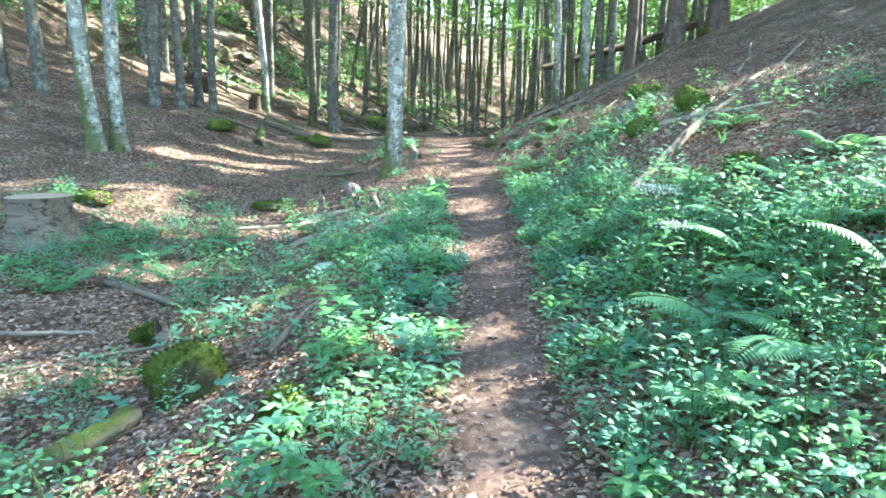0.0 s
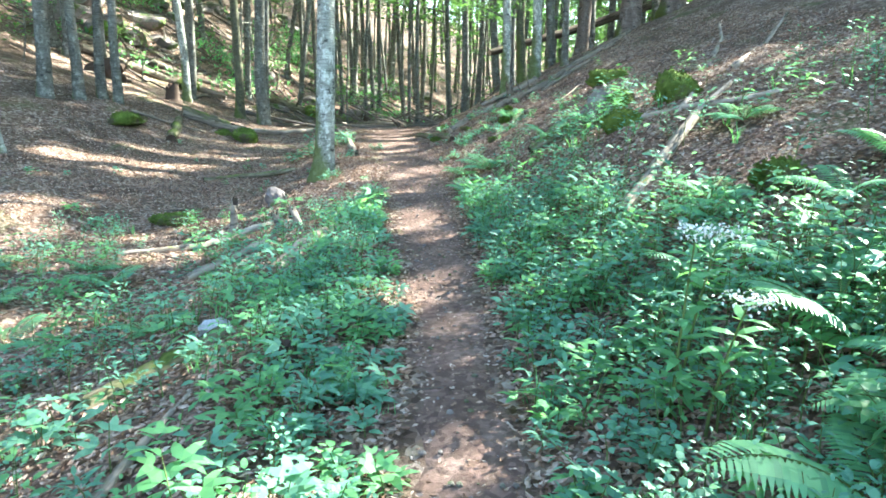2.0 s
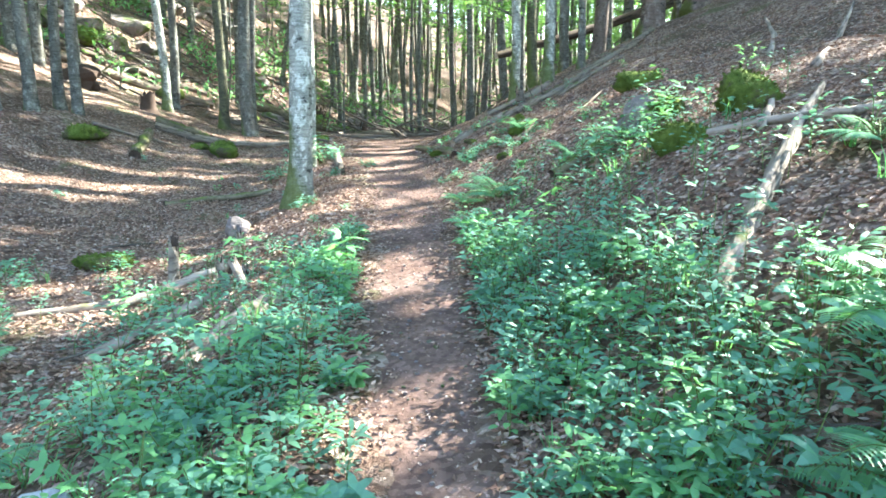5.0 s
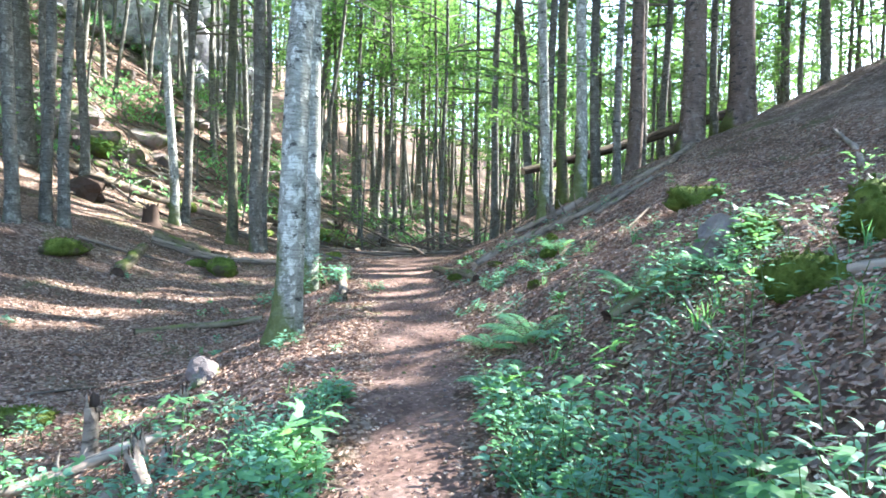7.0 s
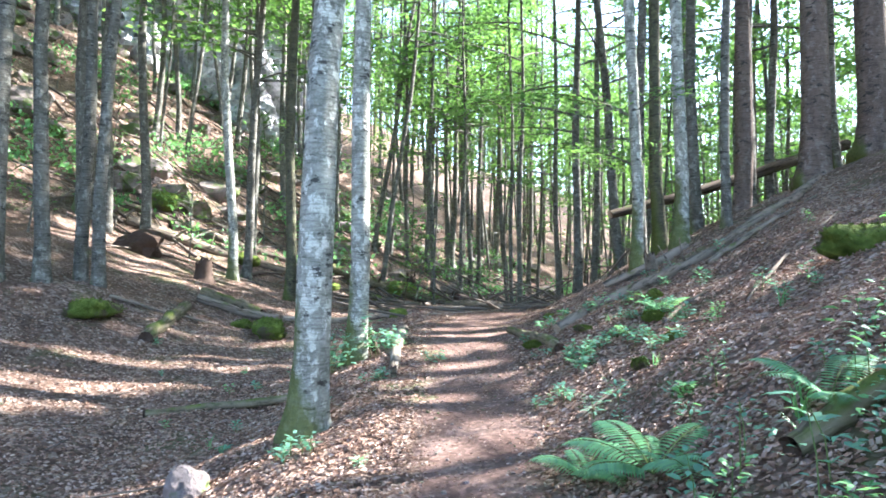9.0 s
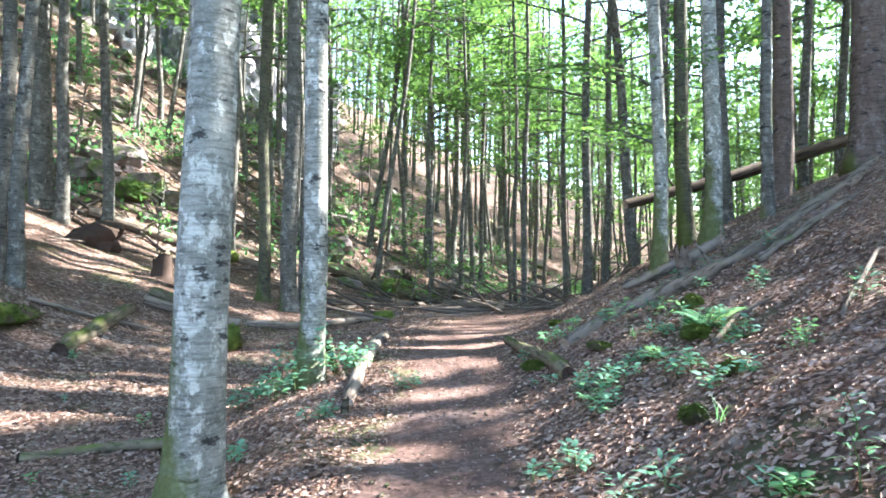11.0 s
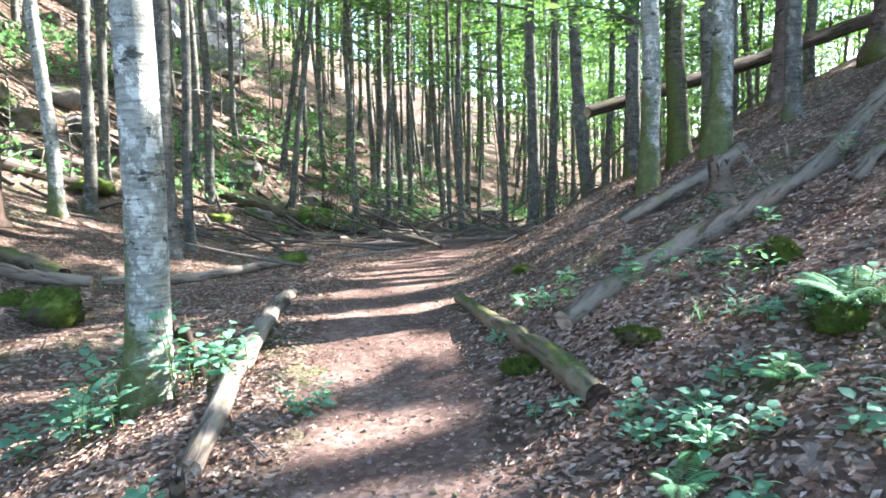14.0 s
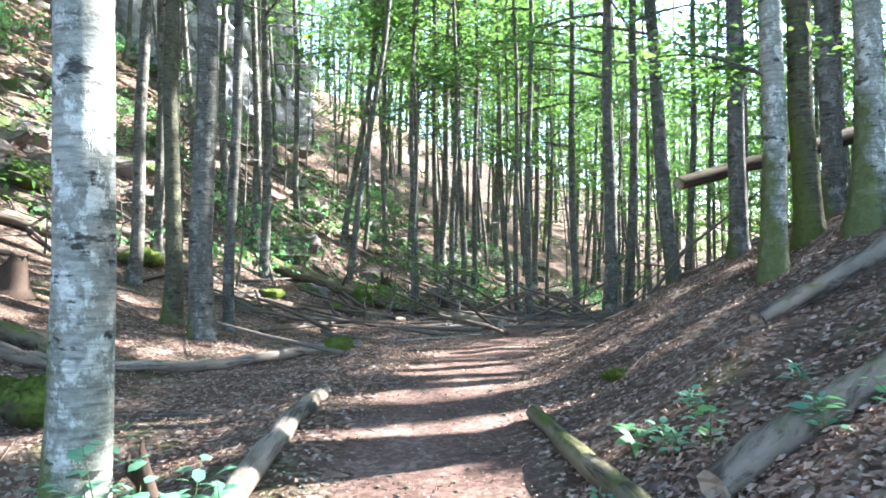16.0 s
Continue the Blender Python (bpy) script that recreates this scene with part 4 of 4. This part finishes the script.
def herb_leaves(h, n, size, rng, shape=OVAL, spread_=0.35):
    """Leaves and stem of one herb at the origin."""
    k = np.linspace(0.25, 1, n)
    a = np.arange(n) * 2.4 + rng.uniform(0, 6)
    bend = rng.normal(0, 0.18, 2) * h
    p = np.stack([bend[0] * k ** 2, bend[1] * k ** 2, h * k], -1)
    out = np.stack([np.cos(a), np.sin(a), rng.uniform(-0.1, 0.6, n)], -1)
    p = p + out * np.array([1, 1, 0.3]) * (rng.uniform(0.1, 1, n) * spread_ * h)[:, None]
    up = rng.normal(0, 0.25, (n, 3)) + np.array([0, 0, 1])
    lv = blades(shape, p, out, up, size * rng.uniform(0.6, 1.2, n))
    st = tube([(0, 0, -0.03), (bend[0] * 0.25, bend[1] * 0.25, h * 0.5), (bend[0], bend[1], h)], [0.004, 0.003, 0.0015], 3, caps=False)
    return lv, st


def herb_density(x, y):
    """How thickly herbs grow at a place."""
    s = float(x - path_x(y))
    edge = float(path_half(y))
    patch = 0.5 + 0.5 * math.sin(1.7 * x + 0.6 * y) * math.sin(1.1 * y - 0.8 * x + 1)
    if s > edge + 0.02:
        reach = float(np.interp(y, [0, 3, 5, 7, 8.6, 9.4], [3.6, 3.0, 1.55, 1.1, 0.6, 0.3]))
        d = 1.0 if s < reach else 0.14 * patch
        if 8.6 < y < 10.7 and 1.1 < s < 2.5:
            return 0.22
        return d if y < 9.4 else (0.05 + 0.12 * patch if s < 2.6 and y < 15.5 and s > 0.6 else 0.02)
    if s < -edge - 0.02:
        if (-1.75 < x < -0.75 and 3.9 < y < 5.6) or (-1.9 < x < -0.6 and 7.3 < y < 8.6):
            return 0.16
        reach = float(np.interp(y, [0, 4, 6, 8, 9.2, 9.8], [0.95, 0.9, 1.05, 0.85, 0.5, 0.0]))
        if -s < reach and y < 9.8:
            return 0.9
        if y < 9.8 and x > -5.2:
            return 0.62 * max(0, patch - 0.2) * (0.4 if 8.2 < y and x > -2.8 else 1)
        return 0.05 * patch
    return 0.0


def undergrowth():
    """The low green layer nobody could count."""
    rng = np.random.default_rng(61)
    leaf, fresh, stems = [], [], []
    count = 0
    while count < 3000:
        x, y = rng.uniform(-5.2, 4.2), rng.uniform(0.3, 15.5) if rng.random() < 0.5 else rng.uniform(0.3, 9.5)
        if rng.random() > herb_density(x, y):
            continue
        count += 1
        s = float(x - path_x(y))
        tall = (0.12 + 0.17 * min(1, max(0, abs(s) - 0.25))) * rng.uniform(0.5, 1.25) * (1.15 if s > 0 else 0.8)
        if y > 9.5:
            tall *= 0.5
        base = np.array(at_ground(x, y))
        kind = rng.random()
        if kind < 0.12:
            n = 9
            a = rng.uniform(0, 6.28, n)
            lv = blades(BLADE, np.zeros((n, 3)) + rng.normal(0, 0.015, (n, 3)) * np.array([1, 1, 0]), np.stack([np.cos(a) * 0.45, np.sin(a) * 0.45, np.ones(n)], -1), np.stack([-np.cos(a), -np.sin(a), 0.3 + 0 * a], -1), min(0.2, tall) * rng.uniform(0.6, 1.1, n))
            fresh.append((lv[0] + base, lv[1]))
            continue
        if kind < 0.27:
            lv, st = herb_leaves(tall * 0.9, int(rng.integers(6, 12)), rng.uniform(0.06, 0.11), rng, TREFOIL, 0.5)
            (fresh if kind < 0.2 else leaf).append((lv[0] + base, lv[1]))
            stems.append((st[0] + base, st[1]))
            continue
        shape = OVAL if kind < 0.78 else LANCE
        size = rng.uniform(0.03, 0.065) if shape is OVAL else rng.uniform(0.045, 0.085)
        if y < 3.6:
            size *= 0.78
        lv, st = herb_leaves(tall, int(rng.integers(16, 30)), size, rng, shape)
        (fresh if rng.random() < (0.22 if s > 0 else 0.35) else leaf).append((lv[0] + base, lv[1]))
        stems.append((st[0] + base, st[1]))
    a, b, c = joined(leaf), joined(fresh), joined(stems)
    v, f = joined([a, b, c])
    tagged(new("undergrowth", mesh("undergrowth", v, f, [HERB, FRESH, STEM], False, [0] * len(a[1]) + [1] * len(b[1]) + [2] * len(c[1]))),
           "dense low green herbs and grass beside the path", "undergrowth", kind="stuff")


undergrowth()


def slope_shrubs():
    """Patches of low green growth on the far slope."""
    rng, leaf = np.random.default_rng(65), []
    n = 0
    while n < 750:
        x, y = rng.uniform(-26, 5), rng.uniform(17, 44)
        u = -(x + 1) * 0.72 + (y - 31.0) * 0.56
        patch = math.sin(0.7 * x + 0.4 * y) * math.sin(0.5 * y - 0.6 * x + 2)
        if u < 0.3 or patch < rng.uniform(-0.2, 0.9):
            continue
        n += 1
        m = 26
        k = rng.uniform(0.2, 0.55)
        p = np.array(at_ground(x, y, 0.15)) + rng.normal(0, 1, (m, 3)) * np.array([k, k, 0.13])
        leaf.append(blades(RHOMB, p, rng.normal(0, 1, (m, 3)), rng.normal(0, 0.4, (m, 3)) + np.array([0, 0, 1]), rng.uniform(0.1, 0.22, m)))
    tagged(new("slope_shrubs", mesh("slope_shrubs", *joined(leaf), FRESH, False)), "patches of low green growth on the wooded slope", "shrubs", kind="stuff")


slope_shrubs()


def herb_kind(h, n, size, shape, mat, seed, words):
    rng = np.random.default_rng(seed)
    root = tagged(new("herb_plant"), words, "plant", "leafy herbs beside the path")
    lv, st = herb_leaves(h, n, size, rng, shape, 0.3)
    part("leaves", mesh("leaves", *lv, mat, False), root)
    part("stem", mesh("stem", *st, STEM), root)
    return root


HERBS = [herb_kind(0.42, 44, 0.05, OVAL, HERB, 1, "leafy dark green woodland herb"), herb_kind(0.5, 46, 0.065, LANCE, HERB, 2, "upright herb with narrow green leaves"),
         herb_kind(0.3, 16, 0.12, TREFOIL, FRESH, 3, "low herb with broad fresh green leaves"), herb_kind(0.55, 54, 0.048, OVAL, HERB, 4, "tall leafy dark green woodland herb"),
         herb_kind(0.36, 38, 0.055, OVAL, HERB, 5, "leafy blue-green woodland herb"), herb_kind(0.26, 12, 0.14, TREFOIL, FRESH, 6, "low herb with broad fresh green leaves")]
hr = np.random.default_rng(71)
made = 0
while made < 210:
    x, y = hr.uniform(-2.6, 3.0), hr.uniform(0.6, 9.0)
    s = x - float(path_x(y))
    if hr.random() > herb_density(x, y) or abs(s) < 0.42 or (y < 3 and abs(s) < 0.5):
        continue
    src = HERBS[made % 6]
    if made < 6:
        src.location, src.rotation_euler = at_ground(x, y), (0, 0, hr.uniform(0, 6))
    else:
        k = hr.uniform(0.45, 0.85) * (0.75 if s < 0 else 1)
        copy_thing(src, Matrix.Translation(at_ground(x, y)) @ pose(0, 0, 0, hr.normal(0, 6), hr.normal(0, 6), hr.uniform(0, 360)) @ Matrix.Scale(k, 4))
    made += 1


def frond_mesh(length, rng):
    u = np.linspace(0, 1, 9)
    line = np.stack([length * (u - 0.12 * u ** 3), 0 * u, length * (0.62 * u - 0.62 * u ** 2.2)], -1)
    st = tube(line, np.linspace(0.004, 0.001, 9), 3, caps=False)
    k = np.repeat(np.linspace(0.12, 0.98, 27), 2)
    p = np.stack([np.interp(k, u, line[:, j]) for j in range(3)], -1)
    side = np.where(np.arange(54) % 2, 1.0, -1.0)
    d = np.stack([0.35 + 0 * side, side, -0.12 + 0 * side], -1)
    size = length * 0.24 * np.sin(np.clip(k * 1.02 + 0.12, 0, 1) * math.pi) ** 0.8 + 0.012
    lv = blades((LANCE[0] * np.array([1, 0.62, 1]), LANCE[1]), p, d, np.tile([0.1, 0, 1.0], (54, 1)), size)
    v, f = joined([st, lv])
    return mesh("frond", v, f, [STEM, FERN], False, [0] * len(st[1]) + [1] * len(lv[1]))


FRONDS = [frond_mesh(n, np.random.default_rng(i)) for i, n in enumerate((0.5, 0.62, 0.42))]
for i, (x, y, k, n) in enumerate([(1.3, 9.7, 1.0, 9), (1.02, 9.95, 0.7, 7), (1.95, 4.3, 1.0, 8), (2.25, 3.6, 1.05, 8), (1.65, 3.15, 0.9, 7), (2.5, 4.9, 0.9, 8), (1.5, 2.55, 0.85, 7),
                                  (2.95, 5.1, 0.9, 8), (1.95, 9.4, 0.8, 7), (2.35, 9.15, 0.8, 7), (-2.9, 6.6, 0.8, 7), (-3.5, 7.6, 0.8, 7), (-2.2, 7.1, 0.7, 7), (1.9, 5.2, 0.8, 7),
                                  (0.98, 9.0, 0.7, 6), (-1.55, 3.6, 0.5, 6), (2.8, 6.6, 0.8, 7), (2.15, 13.2, 0.6, 8), (3.1, 4.2, 1.0, 8), (1.25, 12.6, 0.35, 6), (1.75, 12.9, 0.4, 6), (1.35, 3.0, 1.0, 8), (1.75, 3.7, 1.0, 8), (2.05, 2.9, 1.1, 8), (2.45, 3.2, 1.0, 8), (1.6, 4.6, 0.8, 7), (1.15, 2.3, 0.8, 7), (2.05, 5.5, 0.8, 7), (-2.4, 5.9, 0.7, 7), (-3.1, 5.4, 0.7, 7), (-1.5, 5.9, 0.6, 7), (-2.6, 7.7, 0.7, 7), (-0.5, 3.2, 0.5, 6)]):
    root = tagged(new("fern"), "light green fern with arching feathery fronds", "fern", "ferns")
    root.location = at_ground(x, y, 0.02)
    fr = np.random.default_rng(500 + i)
    for j in range(n):
        ob = part("frond", FRONDS[j % 3], root)
        ob.matrix_basis = pose(0, 0, 0, 0, fr.uniform(-22, 8), 360 * j / n + fr.uniform(-14, 14)) @ Matrix.Scale(k * fr.uniform(0.8, 1.15), 4)


def flower_plant(x, y, h, seed, lean):
    """Tall herb with long leaves and a flat white head."""
    rng = np.random.default_rng(seed)
    root = tagged(new("flowering_plant"), "tall sunlit herb with long leaves and white flower heads", "plant", "flowering herbs")
    root.location = at_ground(x, y)
    u = np.linspace(0, 1, 7)
    line = np.stack([lean[0] * u ** 1.6, lean[1] * u ** 1.6, h * u], -1)
    part("stem", mesh("stem", *tube(line, np.linspace(0.007, 0.003, 7), 5), STEM), root)
    k = np.repeat(np.linspace(0.35, 0.97, 7), 3)
    a = np.repeat(np.arange(7) * 1.1, 3) + np.tile([0, 2.1, 4.2], 7) + rng.normal(0, 0.2, 21)
    p = np.stack([np.interp(k, u, line[:, j]) for j in range(3)], -1)
    d = np.stack([np.cos(a), np.sin(a), rng.uniform(0.0, 0.5, 21)], -1)
    for q in range(21):
        part("leaf", mesh("leaf", *blades((OVAL[0] * np.array([1, 0.5, 1]), OVAL[1]), p[q:q + 1], d[q:q + 1], np.array([[0, 0, 1.0]]) + rng.normal(0, 0.2, (1, 3)), 0.17 - 0.07 * k[q]), FRESH, False), root)
    m = 120
    c = line[-1] + rng.normal(0, 1, (m, 3)) * np.array([0.042, 0.042, 0.012])
    fv, ff = blades(RHOMB, c, rng.normal(0, 1, (m, 3)), rng.normal(0, 0.5, (m, 3)) + np.array([0, 0, 1]), 0.016)
    tagged(part("flower_head", mesh("flower_head", fv, ff, BLOOM, False), root, "flat head of tiny whitish flowers"), kind="stuff")


for i, (x, y, h, lean) in enumerate([(1.1, 3.72, 0.7, (0.06, 0.05)), (1.2, 3.87, 0.64, (0.1, 0.0)), (1.16, 3.57, 0.52, (0.05, -0.1))]):
    flower_plant(x, y, h, 80 + i, lean)


SHOOT_LEAF = mesh("leaf", OVAL[0], [list(q) for q in OVAL[1]], HERB, False)
SHOOT_LEAF_FRESH = mesh("leaf", OVAL[0], [list(q) for q in OVAL[1]], FRESH, False)


def shoots(x, y, r, h, n, seed, words, mat=None):
    """Leafy suckers round a tree's foot."""
    rng = np.random.default_rng(seed)
    root = tagged(new("leafy_shoots"), words, "shrub", "leafy shoots")
    root.location = at_ground(x, y)
    for _ in range(n):
        a = rng.uniform(0, math.tau)
        tall = h * rng.uniform(0.5, 1.1)
        o = np.array([r * math.cos(a) * rng.uniform(0.5, 1), r * math.sin(a) * rng.uniform(0.5, 1), 0])
        o[2] = float(ground_z(x + o[0], y + o[1])) - float(ground_z(x, y))
        bend = rng.normal(0, 0.16, 2) * tall
        line = [(0, 0, -0.03), (bend[0] * 0.25, bend[1] * 0.25, tall * 0.5), (bend[0], bend[1], tall)]
        ob = part("shoot", mesh("shoot", *tube(line, [0.004, 0.003, 0.0015], 4), STEM), root)
        ob.location = o
        for j in range(12):
            k = 0.3 + 0.7 * j / 11
            leaf = part("leaf", SHOOT_LEAF if mat is None else SHOOT_LEAF_FRESH, ob)
            turn = math.degrees(2.4 * j) + rng.normal(0, 15)
            out = 0.25 * tall * rng.uniform(0.1, 1)
            at = Vector((bend[0] * k * k + out * math.cos(radians(turn)), bend[1] * k * k + out * math.sin(radians(turn)), tall * k))
            leaf.matrix_basis = Matrix.Translation(at) @ pose(0, 0, 0, rng.normal(0, 14), rng.uniform(-30, 8), turn) @ Matrix.Scale((0.095 if h > 0.25 else 0.065) * rng.uniform(0.6, 1.2), 4)


shoots(-1.2, 14.25, 0.34, 0.5, 15, 1, "leafy green shoots round the beech foot")
shoots(-1.55, 14.2, 0.25, 0.3, 8, 2, "leafy green shoots beside the beech")
shoots(-0.75, 14.45, 0.2, 0.35, 7, 3, "leafy green shoots beside the beech")
for i, (x, y) in enumerate([(1.6, 13.0), (1.45, 12.7), (1.95, 13.3), (1.75, 12.4), (1.3, 13.05), (2.2, 12.8), (2.15, 13.3), (-0.15, 14.0), (-0.62, 12.9), (1.9, 11.9), (1.35, 12.2), (0.98, 11.6), (-0.7, 10.6), (-1.0, 12.2)]):
    shoots(x, y, 0.14, 0.13, 5, 20 + i, "small clump of green seedlings in leaf litter")

spray_tree = [o for o in bpy.data.objects if o.name.startswith("tree") and o.parent is None and abs(o.location.x - 2.86) < 0.01 and abs(o.location.y - 18.0) < 0.01][0]


def spray(owner, start, tips, count, size, seed):
    """A low leafy branch of a tree, in the tree's own space."""
    rng = np.random.default_rng(seed)
    pieces, p, d = [], [], []
    for tip in tips:
        a, b = np.array(start, float), np.array(tip, float)
        u = np.linspace(0, 1, 6)
        line = a + (b - a) * u[:, None]
        line[:, 2] += 0.12 * np.sin(u * 3.1)
        pieces.append(tube(line, np.linspace(0.018, 0.004, 6), 4, caps=False))
        k = rng.uniform(0.35, 1.05, count)
        q = a + (b - a) * k[:, None] + rng.normal(0, 1, (count, 3)) * np.array([0.25, 0.25, 0.07])
        q[:, 2] += 0.12 * np.sin(k * 3.1)
        p.append(q)
        d.append(rng.normal(0, 1, (count, 3)) * np.array([1, 1, 0.2]) + (b - a))
    p, d = np.concatenate(p), np.concatenate(d)
    wv = joined(pieces)
    lv = blades(OVAL, p, d, rng.normal(0, 0.3, p.shape) + np.array([0, 0, 1]), rng.uniform(0.06, 0.1, len(p)) * size)
    v, f = joined([wv, lv])
    part("branch", mesh("branch", v, f, [GREY, CANOPY], False, [0] * len(wv[1]) + [1] * len(lv[1])), owner, "low branch of sunlit leaves")


spray(spray_tree, (-0.05, 0, 1.75), [(-0.55, 0.9, 1.95), (-1.05, 0.5, 2.05), (-0.1, 1.1, 1.9), (0.45, 0.6, 2.1)], 170, 1.1, 5)
spray(spray_tree, (-0.1, 0, 2.6), [(-1.2, -1.2, 2.5), (-1.8, -0.4, 2.8), (0.6, -1.4, 2.7)], 130, 1.1, 6)


# ---- dead leaves ----
def leaf_litter():
    rng = np.random.default_rng(91)
    n = 215000
    y = np.concatenate([rng.uniform(0.2, 26, n // 2), rng.uniform(1.0, 15, n // 2)])
    x = np.where(rng.random(n) < 0.62, rng.normal(0.3, 2.2, n), rng.uniform(-6, 6.4, n))
    s = np.abs(x - path_x(y))
    keep = (x > -7) & (x < 6.5) & (rng.random(n) < np.where(s < path_half(y) * 0.55, 0.16, np.where(s < path_half(y), 0.45, 1.0)))
    x, y = x[keep], y[keep]
    m = len(x)
    nor = ground_tilt(x, y)
    z = ground_z(x, y) + 0.004 + rng.uniform(0, 0.012, m) + np.where(np.abs(x - path_x(y)) < path_half(y), 0.01, 0)
    a = rng.uniform(0, math.tau, m)
    d = np.stack([np.cos(a), np.sin(a), rng.normal(0, 0.25, m)], -1)
    d -= (d * nor).sum(1)[:, None] * nor * 0.9
    up = nor + rng.normal(0, 0.42, (m, 3))
    up *= np.where(rng.random(m) < 0.3, -1, 1)[:, None]
    v, f = blades(CURL, np.stack([x, y, z], -1), d, up, rng.uniform(0.022, 0.058, m) * np.where(np.abs(x - path_x(y)) < path_half(y) * 0.8, 0.6, 1))
    tagged(new("leaf_litter", mesh("leaf_litter", v, f, DEAD, False)), "curled brown dead beech leaves strewn on the floor", "dead leaves", kind="stuff")


leaf_litter()


def slope_litter():
    """Coarser leaf litter and bark scraps on the far slope."""
    rng = np.random.default_rng(93)
    n = 26000
    x, y = rng.uniform(-20, 6, n), rng.uniform(25, 44, n)
    nor = ground_tilt(x, y)
    a = rng.uniform(0, math.tau, n)
    d = np.stack([np.cos(a), np.sin(a), rng.normal(0, 0.2, n)], -1)
    d -= (d * nor).sum(1)[:, None] * nor * 0.9
    v, f = blades(RHOMB, np.stack([x, y, ground_z(x, y) + 0.03], -1), d, nor + rng.normal(0, 0.35, (n, 3)), rng.uniform(0.06, 0.14, n))
    tagged(new("slope_litter", mesh("slope_litter", v, f, DEAD, False)), "coarse brown leaf litter on the wooded slope", "dead leaves", kind="stuff")


slope_litter()


def grit():
    """Small stones on the footpath."""
    rng, pieces = np.random.default_rng(95), []
    v0, f0 = lump((1, 1, 0.7), 5, 0.3, 1)
    for _ in range(420):
        y = rng.uniform(1.5, 18)
        x = float(path_x(y)) + rng.normal(0, 0.55) * float(path_half(y))
        r = rng.uniform(0.004, 0.016)
        pieces.append((v0 * r * rng.uniform(0.7, 1.3, 3) + np.array(at_ground(x, y, 0.012)), f0))
    v, f = joined(pieces)
    tagged(new("path_grit", mesh("path_grit", v, f, ROCK, False)), "small grey stones on the trodden path", "gravel", kind="stuff")


grit()
